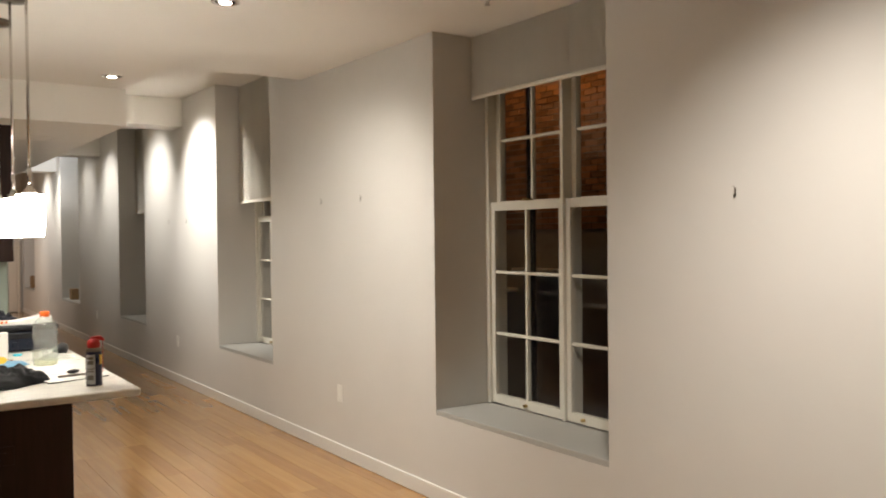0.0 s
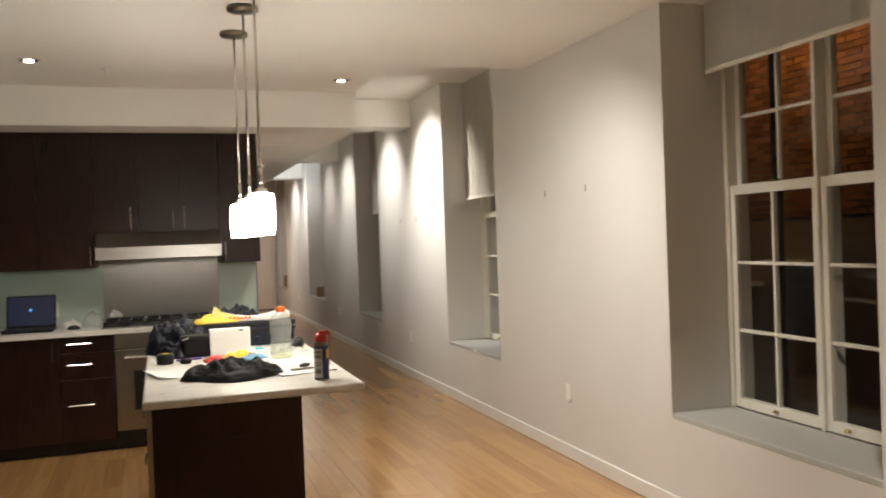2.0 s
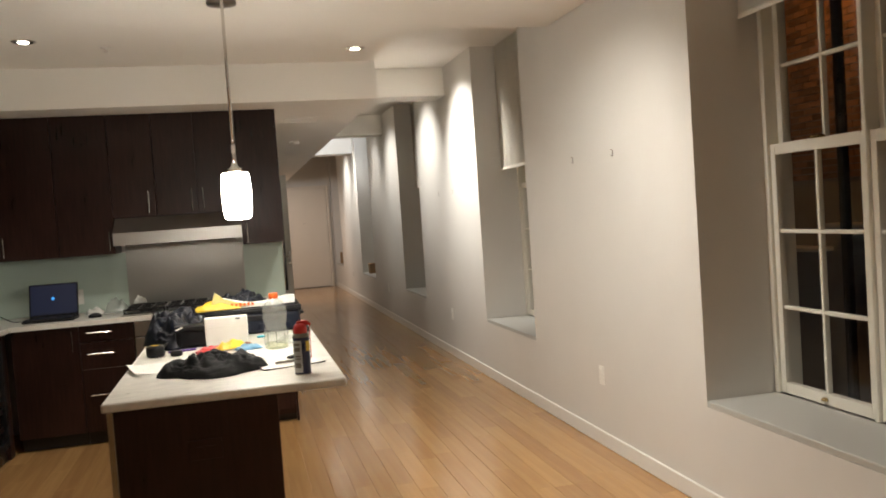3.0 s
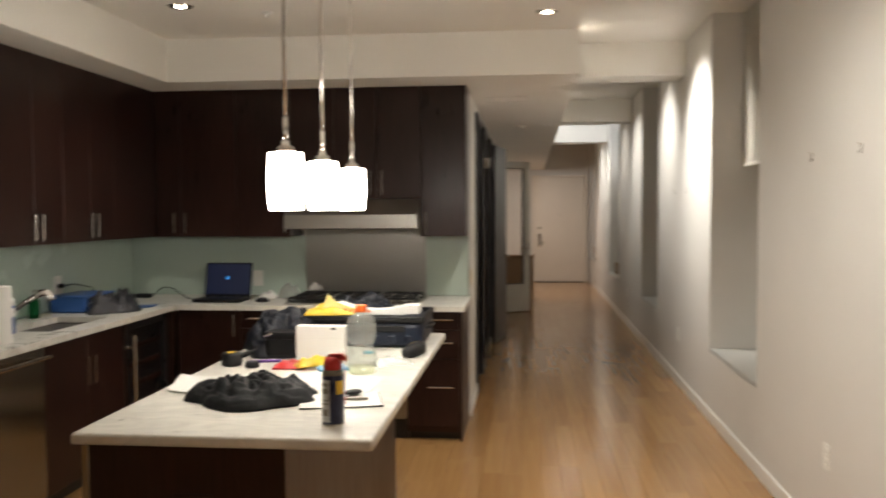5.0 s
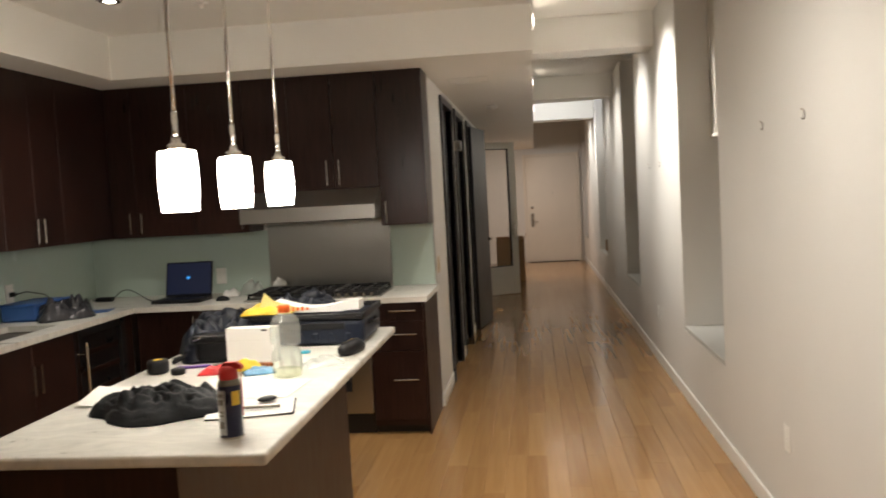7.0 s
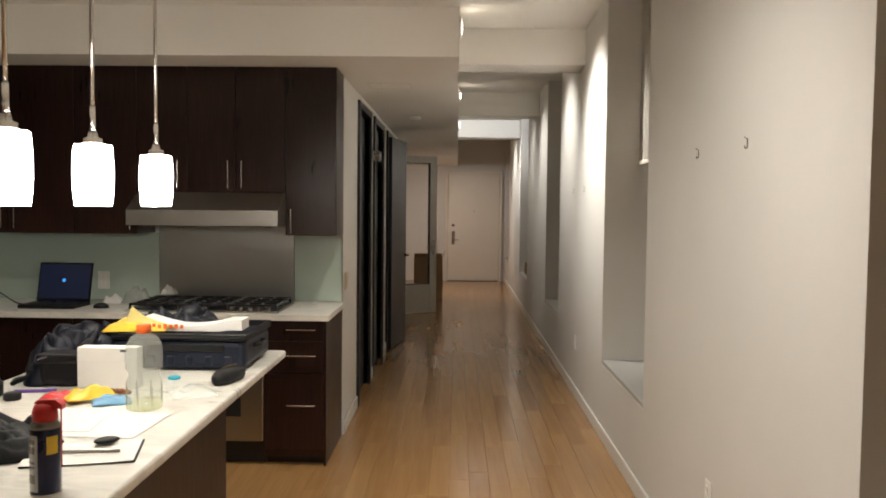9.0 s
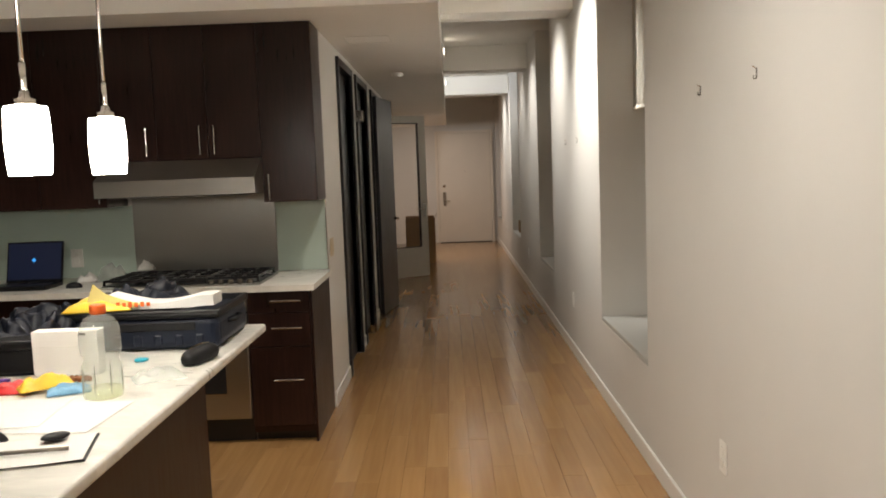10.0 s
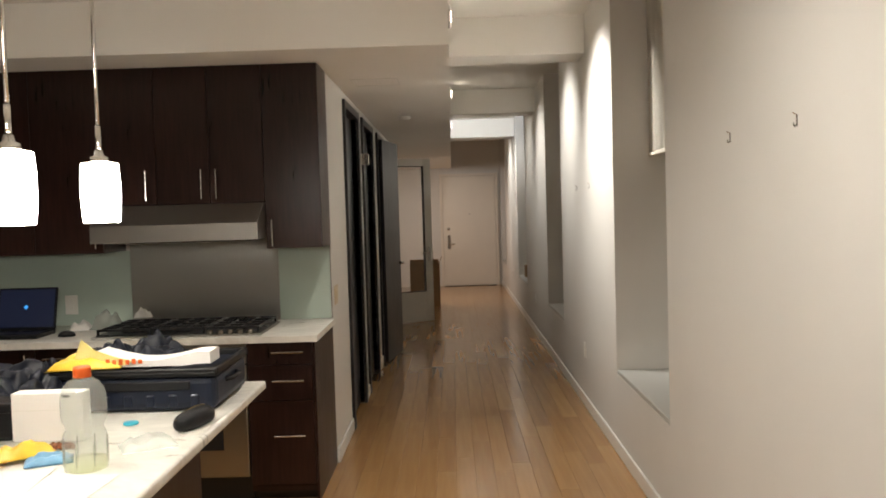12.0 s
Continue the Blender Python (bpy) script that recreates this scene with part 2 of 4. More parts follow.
wb = bmesh.new()
box(WX, 5.02, Y0, Y1 + 0.3, 0, SILL - 0.03, bm=wb)
edge = Y0
for a, b in OPEN + [(Y1 + 0.3, 0)]:
    box(WX, 5.02, edge, a, SILL - 0.03, 3.1, bm=wb)
    edge = b
setting("wall_windows", wb, M_WALL, "warm white painted plaster wall with deep window reveals", "wall")
setting("wall_end", box(1.0, 5.15, Y1 + 0.06, Y1 + 0.3, 0, 3.1), M_WALL, "warm white painted end wall", "wall")
setting("wall_rear", box(-2.2, 5.15, Y0 - 0.2, Y0, 0, 3.0), M_WALL, "warm white painted rear wall", "wall")
setting("wall_side", box(-2.2, -2.0, Y0, 5.24, 0, 3.0), M_WALL, "warm white painted side wall", "wall")
setting("wall_return", box(-2.2, 0.80, 5.24, 5.365, 0, 3.0), M_WALL, "warm white wall end beside the fridge", "wall")
setting("wall_kitchen_side", box(-0.1, 0.10, 5.365, 9.62, 0, 3.0), M_WALL, "warm white kitchen wall", "wall")
setting("wall_kitchen_back", box(0.10, LW, 9.42, 9.62, 0, DROP), M_WALL, "warm white kitchen wall", "wall")
D1, D2, D3, LEND = (10.28, 11.07), (11.455, 12.295), (12.855, 13.57), 15.4
cb = bmesh.new()
edge = 9.62
for a, b in (D1, D2, D3, (LEND, 0)):
    box(LW - 0.12, LW, edge, a, 0, DROP, bm=cb)
    if b:
        box(LW - 0.12, LW, a, b, 2.325, DROP, bm=cb)
    edge = b
setting("wall_corridor", cb, M_WALL, "warm white corridor wall with door openings", "wall")
setting("wall_alcove_near", box(1.0, LW - 0.12, 15.28, 15.4, 0, DROP), M_WALL, "warm white alcove wall", "wall")
setting("wall_alcove_side", box(0.9, 1.0, 15.28, Y1 + 0.3, 0, 3.1), M_WALL, "warm white alcove wall", "wall")
setting("wall_closet_back", box(1.5, 1.6, 9.62, 15.28, 0, DROP), M_WALL, "unlit wall behind the corridor doors", "wall")

setting("ceiling_main", box(-2.2, 5.02, Y0, 7.62, CEIL, 3.1), M_CEIL, "flat off-white painted ceiling", "ceiling")
setting("ceiling_kitchen", box(-0.1, 3.5, 7.62, 8.70, CEIL, 3.1), M_CEIL, "flat off-white painted ceiling", "ceiling")
setting("ceiling_high", box(3.5, 5.02, 7.62, Y1 + 0.3, HIGH, 3.12), M_CEIL, "raised off-white ceiling strip along the windows", "ceiling")
setting("ceiling_dropped", box(-0.1, 3.5, 8.70, 18.1, DROP, 3.1), M_CEIL, "dropped off-white ceiling over kitchen and corridor", "ceiling")
setting("ceiling_soffit", box(0.10, 0.73, 5.365, 8.70, DROP, CEIL), M_CEIL, "off-white soffit over the wall cabinets", "ceiling")
setting("ceiling_entry", box(0.9, 3.5, 18.1, Y1 + 0.3, 2.43, 3.1), M_CEIL, "off-white entry ceiling", "ceiling")
for i, (a, b, z) in enumerate([(10.48, 10.85, 2.69), (14.17, 14.5, 2.69), (17.45, 17.85, 2.695)]):
    setting("ceiling_beam_%d" % (i + 1), box(3.5, WX, a, b, z, HIGH, 0.004), M_CEIL, "boxed off-white ceiling beam", "beam")

setting("baseboard_windows", box(WX - 0.014, WX, Y0, Y1 + 0.06, 0.0, 0.092, 0.004), M_TRIM, "white painted baseboard", "baseboard")
bb = bmesh.new()
edge = 9.43
for a, b in (D1, D2, D3, (LEND, 0)):
    if a - 0.07 > edge:
        box(LW, LW + 0.014, edge, a - 0.07, 0, 0.092, 0.004, bm=bb)
    edge = b + 0.07
setting("baseboard_corridor", bb, M_TRIM, "white painted baseboard", "baseboard")

# ---- windows ----


def window(i, y0, y1, top, blind):
    w = thing("window_%d" % i, (4.9, (y0 + y1) / 2, SILL), "cream-painted twin sash window, dark night outside", "window", kind="structure")
    f = bmesh.new()
    x0, x1 = 4.885, 4.985
    ym = (y0 + y1) / 2 + 0.016
    for a, b in ((y0, y0 + 0.03), (y1 - 0.03, y1), (ym - 0.012, ym + 0.012)):
        box(x0 - 0.01, x1 + 0.03, a, b, SILL, top, 0.004, bm=f)
    box(x0 - 0.01, x1 + 0.03, y0 + 0.03, y1 - 0.03, top - 0.05, top, bm=f)
    part("window_frame", f, M_FRAME, w)
    rail = 1.715
    for a, b in ((y0 + 0.03, ym - 0.012), (ym + 0.012, y1 - 0.03)):
        for low, x in ((True, x0 + 0.008), (False, x0 + 0.055)):
            z0, z1 = (SILL + 0.005, rail + 0.022) if low else (rail - 0.022, top - 0.05)
            s = bmesh.new()
            t = 0.04
            st = 0.034
            box(x, x + t, a, a + st, z0, z1, 0.003, bm=s)
            box(x, x + t, b - st, b, z0, z1, 0.003, bm=s)
            box(x + 0.002, x + t - 0.002, a + st, b - st, z0, z0 + (0.05 if low else 0.05), bm=s)
            box(x + 0.002, x + t - 0.002, a + st, b - st, z1 - 0.05, z1, bm=s)
            sash = part("sash", s, M_FRAME, w)
            zi0, zi1 = z0 + (0.05 if low else 0.05), z1 - 0.05
            ya, yb = a + st, b - st
            for n, m in enumerate([(ya + yb) / 2]):
                part("muntin", box(x + 0.006, x + 0.034, m - 0.009, m + 0.009, zi0, zi1, 0.003), M_FRAME, sash)
            step = (zi1 - zi0) / 3 if low or top > 2.8 else 0.365
            rows = [zi0, zi0 + step, zi0 + 2 * step, zi1]
            for z in rows[1:3]:
                part("muntin", box(x + 0.008, x + 0.032, ya, yb, z - 0.009, z + 0.009, 0.003), M_FRAME, sash)
            for k in range(3):
                for (pa, pb) in ((ya, (ya + yb) / 2), ((ya + yb) / 2, yb)):
                    p = part("pane", box(x + 0.018, x + 0.021, pa, pb, rows[k], rows[k + 1]), M_GLASS, sash)
                    p.visible_shadow = False
            if low:
                part("sash_lift", lathe([(0.004, 0), (0.014, 0.003), (0.014, 0.014), (0.006, 0.018)], (x - 0.008, b - 0.13 if a < ym - 0.1 else (a + b) / 2, z0 + 0.016), 12), M_BRASS, sash, "small brass sash lift", True)
        part("sash_lock", box(x0 + 0.01, x0 + 0.05, (a + b) / 2 - 0.03, (a + b) / 2 + 0.03, rail + 0.022, rail + 0.036, 0.004), M_BRASS, w, "brass sash lock")
    part("window_sill", box(WX + 0.002, 4.887, y0, y1, SILL - 0.03, SILL, 0.004), M_SILL, w, "grey stone window sill")
    if blind:
        bx = 4.77 if i == 1 else 4.725
        r = thing("roller_blind", (bx, ym, blind), "half-lowered cream fabric roller blind in the window reveal", "blind", "roller blinds at the windows")
        fb = bmesh.new()
        n = 40
        rows = []
        for k in range(n + 1):
            y = y0 + 0.03 + (y1 - y0 - 0.042) * k / n
            dx = 0.003 * math.sin(k * 0.55) + 0.002 * math.sin(k * 1.3 + i)
            rows.append([fb.verts.new((bx + dx, y, z)) for z in (blind, top - 0.006)])
        for p, q in zip(rows, rows[1:]):
            fb.faces.new((p[0], q[0], q[1], p[1]))
        bmesh.ops.solidify(fb, geom=fb.faces[:], thickness=0.002)
        part("blind_fabric", fb, M_FABRIC, r)
        part("hem_bar", box(bx - 0.006, bx + 0.006, y0 + 0.03, y1 - 0.012, blind - 0.012, blind + 0.012, 0.004), M_FABRIC, r)
        part("roller_tube", rod((bx + 0.035, y0 + 0.02, top - 0.035), (bx + 0.035, y1 - 0.03, top - 0.035), 0.02, 14), M_ALU, r)



for i, ((a, b), bl) in enumerate(zip(OPEN, (2.355, 1.872, 1.872, 0, 0))):
    window(i + 1, a, b, CEIL if i == 0 else HIGH, bl)

# ---- outdoors, seen through the panes ----
setting("ground", box(5.15, 60, -40, 60, -3.2, -3.0), M_ASPH, "dark asphalt street below the windows", "ground")
house = thing("brick_building", (9.2, 8.0, -3.0), "dark red brick building lit orange by a street lamp", "building")
part("wall", box(9.0, 9.4, -6, 24, -3.0, 9.0), M_MORTAR, house)
def brick_rows(x, y0, y1, z0, z1):
    v, f = [], []
    z, row = z0, 0
    while z < z1:
        y = y0 - (0.11 if row % 2 else 0)
        while y < y1:
            k = len(v)
            d = 0.012 + random.random() * 0.006
            for xx in (x - d, x):
                v.extend([(xx, y, z), (xx, y + 0.21, z), (xx, y + 0.21, z + 0.065), (xx, y, z + 0.065)])
            f.extend([(k, k + 3, k + 2, k + 1), (k, k + 1, k + 5, k + 4), (k + 1, k + 2, k + 6, k + 5), (k + 2, k + 3, k + 7, k + 6), (k + 3, k, k + 4, k + 7)])
            y += 0.222
        z += 0.077
        row += 1
    b = bmesh.new()
    me = bpy.data.meshes.new("tmp")
    me.from_pydata(v, [], f)
    b.from_mesh(me)
    bpy.data.meshes.remove(me)
    return b


tagged(part("brickwork", brick_rows(9.0, 6.0, 16.0, 1.6, 6.4), M_BRICK, house, "weathered red brick courses"), kind="stuff")
for k in range(2):
    part("ledge", box(8.75, 9.0, 9.6 + 0.9 * k, 10.35 + 0.9 * k, 1.05 - 0.28 * k, 1.10 - 0.28 * k, 0.01), M_TRIM, house, "pale stone ledge")
sl = thing("street_lamp", (7.6, 8.6, -3.0), "street lamp with an orange sodium head on a dark pole", "street lamp")
part("pole", rod((7.6, 8.6, -3.0), (7.6, 8.6, 4.7), 0.05), M_BLACK, sl)
part("lamp_head", lathe([(0.03, 0.1), (0.14, 0.06), (0.16, 0.0), (0.10, -0.005)], (7.6, 8.6, 4.72)), M_BLACK, sl, "", True)

# ---- kitchen ----


def pull(parent, p, q, out, r=0.005):
    """A slim bar pull from p to q, standing off along out."""
    p, q, out = Vector(p), Vector(q), Vector(out)
    d = (q - p)
    h = rod(p + out, q + out, r, 10)
    for s in (0.12, 0.88):
        rod(p + d * s, p + d * s + out, r * 0.8, 8, bm=h)
    return part("handle", h, M_CHROME, parent, "slim satin nickel bar handle")


def cabinet(name, x0, x1, y0, y1, z0, z1, face, fronts, label, group, material=None, toe=0.0, back=0.0):
    """face 'x': fronts look along +x; 'y': along -y. fronts: (kind, u0, u1, z0, z1, pull or None)."""
    material = material or M_ESP
    c = thing(name, ((x0 + x1) / 2, (y0 + y1) / 2, z0), label, "cabinet", group)
    t = 0.02
    bz = z0 + toe
    if face == "x":
        part("body", box(x0, x1 - t, y0 + 0.001, y1 - 0.001, bz, z1), material, c)
        if toe:
            part("toe_kick", box(x0, x1 - 0.08, y0 + 0.001, y1 - 0.001, z0, bz), M_BLACK, c)
    else:
        part("body", box(x0 + 0.001, x1 - 0.001, y0 + t, y1, bz, z1), material, c)
        if toe:
            part("toe_kick", box(x0 + 0.001, x1 - 0.001, y0 + 0.08, y1, z0, bz), M_BLACK, c)
    for kind, u0, u1, a, b, h in fronts:
        g = 0.0015
        if face == "x":
            d = part(kind, box(x1 - t + 0.001, x1, u0 + g, u1 - g, a + g, b - g, 0.0015), material, c)
        else:
            d = part(kind, box(u0 + g, u1 - g, y0, y0 + t - 0.001, a + g, b - g, 0.0015), material, c)
        if h:
            hu0, hu1, hz0, hz1 = h
            if face == "x":
                pull(d, (x1, hu0, hz0), (x1, hu1, hz1), (0.03, 0, 0))
            else:
                pull(d, (hu0, y0, hz0), (hu1, y0, hz1), (0, -0.03, 0))
    return c


UB, UT = 1.372, DROP
H0, H1 = 1.40, 1.545
UPL = "dark espresso wall cabinet with slim nickel bar handles"
for a, m, b in ((6.673, 6.974, 7.273), (7.273, 7.578, 7.873), (7.873, 8.18, 8.478)):
    cabinet("wall_cabinet", 0.10, 0.45, a, b, UB, UT, "x", [
        ("cabinet_door", a, m, UB, UT, (m - 0.036, m - 0.036, H0, H1)), ("cabinet_door", m, b, UB, UT, (m + 0.036, m + 0.036, H0, H1))], UPL, "wall cabinets")
cabinet("wall_cabinet", 0.10, 0.45, 6.343, 6.673, UB, UT, "x", [("cabinet_door", 6.343, 6.673, UB, UT, None)], "dark espresso wall cabinet beside the fridge", "wall cabinets")
cabinet("wall_cabinet", 0.10, 0.45, 8.478, 9.42, UB, UT, "x", [("cabinet_door", 8.478, 9.09, UB, UT, None)], "dark espresso corner wall cabinet with blank front", "wall cabinets")
cabinet("wall_cabinet", 0.452, 1.06, 9.09, 9.42, UB, UT, "y", [
    ("cabinet_door", 0.452, 0.642, UB, UT, (0.6, 0.6, H0, H1)), ("cabinet_door", 0.642, 1.06, UB, UT, (0.684, 0.684, H0, H1))], UPL, "wall cabinets")
cabinet("wall_cabinet", 1.06, 1.462, 9.09, 9.42, UB, UT, "y", [("cabinet_door", 1.06, 1.462, UB, UT, (1.427, 1.427, H0, H1))], UPL, "wall cabinets")
cabinet("wall_cabinet", 1.462, 1.785, 9.09, 9.42, 1.642, UT, "y", [("cabinet_door", 1.462, 1.785, 1.642, UT, (1.731, 1.731, 1.67, 1.84))], "dark espresso wall cabinet over the range hood", "wall cabinets")
cabinet("wall_cabinet", 1.785, 2.41, 9.09, 9.42, 1.642, UT, "y", [
    ("cabinet_door", 1.785, 2.095, 1.642, UT, (2.051, 2.051, 1.67, 1.84)), ("cabinet_door", 2.095, 2.41, 1.642, UT, (2.137, 2.137, 1.67, 1.84))], "dark espresso wall cabinet over the range hood", "wall cabinets")
cabinet("wall_cabinet", 2.41, 2.735, 9.09, 9.42, UB, UT, "y", [("cabinet_door", 2.41, 2.735, UB, UT, (2.451, 2.451, 1.385, 1.54))], "dark espresso end wall cabinet beside the range hood", "wall cabinets")
cabinet("wall_cabinet", 0.10, 0.76, 5.375, 6.37, 1.885, UT, "x", [
    ("cabinet_door", 5.375, 5.88, 1.885, UT, (5.84, 5.84, 1.91, 2.08)), ("cabinet_door", 5.88, 6.37, 1.885, UT, (5.92, 5.92, 1.91, 2.08))], "espresso wooden cabinet above the fridge, lamplight painted in as red-brown", "wall cabinets", M_ESP_LIT)

CT = 0.88
BL = "dark espresso base cabinet with horizontal nickel pulls"
cabinet("base_cabinet", 0.10, 0.73, 6.35, 6.593, 0, CT, "x", [
    ("drawer", 6.35, 6.593, 0.765, CT, (6.395, 6.57, 0.855, 0.855)), ("drawer", 6.35, 6.593, 0.56, 0.765, (6.395, 6.57, 0.69, 0.69)), ("drawer", 6.35, 6.593, 0.1, 0.56, (6.395, 6.57, 0.41, 0.41))], "narrow dark espresso drawer unit beside the fridge", "base cabinets", toe=0.1)
cabinet("base_cabinet", 0.10, 0.73, 7.175, 8.005, 0, CT, "x", [
    ("cabinet_door", 7.175, 7.59, 0.1, CT, (7.555, 7.555, 0.60, 0.76)), ("cabinet_door", 7.59, 8.005, 0.1, CT, (7.625, 7.625, 0.60, 0.76))], "dark espresso sink base cabinet with two doors", "base cabinets", toe=0.1)
cabinet("base_cabinet", 0.76, 1.21, 8.73, 9.42, 0, CT, "y", [("cabinet_door", 0.76, 1.21, 0.1, CT, (1.165, 1.165, 0.70, 0.85))], "dark espresso corner base cabinet", "base cabinets", toe=0.1)
solo("filler_panel", box(0.42, 0.725, 8.627, 8.729, 0.0, CT, 0.001), M_ESP, "dark espresso filler panel beside the wine cooler", "panel")
cabinet("base_cabinet", 1.21, 1.585, 8.73, 9.42, 0, CT, "y", [
    ("drawer", 1.21, 1.585, 0.755, CT, (1.265, 1.438, 0.826, 0.826)), ("drawer", 1.21, 1.585, 0.56, 0.755, (1.265, 1.438, 0.671, 0.671)), ("drawer", 1.21, 1.585, 0.1, 0.56, (1.265, 1.438, 0.372, 0.372))], BL, "base cabinets", toe=0.1)
cabinet("base_cabinet", 2.36, 2.715, 8.73, 9.42, 0, CT, "y", [
    ("drawer", 2.36, 2.715, 0.755, CT, (2.497, 2.669, 0.826, 0.826)), ("drawer", 2.36, 2.715, 0.56, 0.755, (2.499, 2.669, 0.671, 0.671)), ("drawer", 2.36, 2.715, 0.1, 0.56, (2.5, 2.667, 0.372, 0.372))], "dark espresso end drawer unit beside the oven", "base cabinets", toe=0.06)
solo("end_panel", box(2.716, 2.729, 8.735, 9.415, 0, CT, 0.001), M_ESP, "dark espresso end panel of the kitchen run", "panel")

# built-under oven
ov = thing("oven", (1.97, 9.1, 0.0), "stainless steel built-under oven with dark window", "oven")
part("body", box(1.59, 2.355, 8.76, 9.41, 0.10, CT), M_BLACK, ov)
part("plinth", box(1.59, 2.355, 8.80, 9.41, 0.0, 0.10), M_BLACK, ov)
part("control_panel", box(1.592, 2.353, 8.725, 8.76, 0.765, CT - 0.004, 0.003), M_STEELH, ov)
od = part("oven_door", box(1.592, 2.353, 8.72, 8.76, 0.15, 0.757, 0.004), M_STEELH, ov)
part("oven_window", box(1.72, 2.22, 8.716, 8.7195, 0.30, 0.60, 0.001), M_BLACK, od, "dark glass oven window")
pull(od, (1.66, 8.72, 0.70), (2.28, 8.72, 0.70), (0, -0.045, 0), 0.009)

dw = thing("dishwasher", (0.41, 6.885, 0.0), "stainless steel dishwasher with a long bar handle", "dishwasher")
part("body", box(0.12, 0.70, 6.6, 7.168, 0.10, CT - 0.004), M_BLACK, dw)
part("toe_kick", box(0.12, 0.66, 6.6, 7.168, 0.0, 0.10), M_BLACK, dw)
dd = part("dishwasher_door", box(0.70, 0.735, 6.597, 7.171, 0.11, CT - 0.004, 0.004), M_STEEL, dw)
pull(dd, (0.735, 6.615, 0.83), (0.735, 7.155, 0.83), (0.045, 0, 0), 0.009)

wc = thing("wine_cooler", (0.41, 8.295, 0.0), "undercounter wine cooler with dark glass door in a steel frame", "wine cooler")
part("body", box(0.12, 0.70, 8.01, 8.625, 0.0, CT - 0.004), M_BLACK, wc)
fb = bmesh.new()
for a, b, c, d in ((8.013, 8.075, 0.10, 0.87), (8.56, 8.622, 0.10, 0.87), (8.075, 8.56, 0.10, 0.15), (8.075, 8.56, 0.83, 0.87)):
    box(0.702, 0.735, a, b, c, d, 0.002, bm=fb)
wd = part("door_frame", fb, M_BLACK, wc)
part("glass", box(0.715, 0.720, 8.075, 8.56, 0.15, 0.83), M_GLASS, wd)
for k in range(5):
    part("shelf", box(0.703, 0.712, 8.075, 8.56, 0.22 + 0.12 * k, 0.25 + 0.12 * k, 0.002), M_ESP, wc, "dark wooden shelf front")
part("trim", box(0.7355, 0.739, 8.013, 8.04, 0.10, 0.87), M_STEEL, wd)
pull(wd, (0.739, 8.055, 0.20), (0.739, 8.055, 0.80), (0.04, 0, 0), 0.008)

# fridge
fr = thing("fridge", (0.45, 5.865, 0.0), "large brushed stainless fridge with bottom freezer drawer", "fridge")
part("body", box(0.12, 0.765, 5.405, 6.335, 0.02, 1.86), M_STEEL, fr)
part("plinth", box(0.14, 0.74, 5.415, 6.325, 0.0, 0.02), M_BLACK, fr)
fd = part("fridge_door", box(0.77, 0.825, 5.41, 6.332, 0.735, 1.785, 0.006, seg=2), M_STEEL, fr)
fz = part("freezer_drawer", box(0.77, 0.825, 5.41, 6.332, 0.08, 0.715, 0.006, seg=2), M_STEEL, fr)
gr = part("grille_frame", box(0.766, 0.80, 5.41, 6.332, 1.79, 1.86, 0.002), M_BLACK, fr)
for k in range(3):
    part("grille_slat", box(0.80, 0.826, 5.41 + 0.06, 6.305, 1.795 + 0.022 * k, 1.810 + 0.022 * k, 0.002), M_STEEL, gr)
part("grille_end", box(0.80, 0.827, 5.41, 5.468, 1.79, 1.862, 0.002), M_STEEL, gr)
part("grille_end", box(0.80, 0.827, 6.307, 6.332, 1.79, 1.862, 0.002), M_STEEL, gr)
pull(fd, (0.825, 6.295, 0.86), (0.825, 6.295, 1.67), (0.055, 0, 0), 0.013)
pull(fz, (0.825, 5.495, 0.665), (0.825, 6.305, 0.665), (0.055, 0, 0), 0.016)
bd = part("badge", box(0.825, 0.829, 5.5, 5.625, 1.655, 1.70, 0.002), M_BLACK, fd, "small dark metal maker's badge")
part("badge_bar", box(0.829, 0.8305, 5.51, 5.615, 1.668, 1.69), M_CHROME, bd)

# counters
cnt = thing("worktop", (1.4, 9.0, CT), "white grey-veined marble kitchen worktop with sink cut-out", "worktop")
SX0, SX1, SY0, SY1 = 0.30, 0.62, 7.42, 8.04
slab = bmesh.new()
for q in ((0.10, 0.76, 6.345, SY0), (0.10, SX0, SY0, SY1), (SX1, 0.76, SY0, SY1), (0.10, 0.76, SY1, 9.42)):
    box(*q, CT + 0.001, 0.915, bm=slab)
box(0.76, 2.748, 8.70, 9.42, CT + 0.001, 0.915, bm=slab)
bmesh.ops.remove_doubles(slab, verts=slab.verts, dist=0.0005)
part("slab", slab, M_MARB, cnt)
sk = solo("sink", box(SX0 - 0.01, SX1 + 0.01, SY0 - 0.01, SY1 + 0.01, 0.70, 0.71), M_STEEL, "undermounted stainless steel sink", "sink")
sw = bmesh.new()
for q in ((SX0 - 0.012, SX0 - 0.002, SY0 - 0.01, SY1 + 0.01), (SX1 + 0.002, SX1 + 0.012, SY0 - 0.01, SY1 + 0.01), (SX0, SX1, SY0 - 0.012, SY0 - 0.002), (SX0, SX1, SY1 + 0.002, SY1 + 0.012)):
    box(*q, 0.71, 0.879, bm=sw)
part("sink_wall", sw, M_STEEL, sk)
setting("backsplash_side", box(0.10, 0.108, 6.355, 9.412, 0.917, 1.37), M_BSPL, "pale green back-painted glass backsplash", "backsplash")
setting("backsplash_back", box(0.108, 1.488, 9.412, 9.42, 0.917, 1.37), M_BSPL, "pale green back-painted glass backsplash", "backsplash")
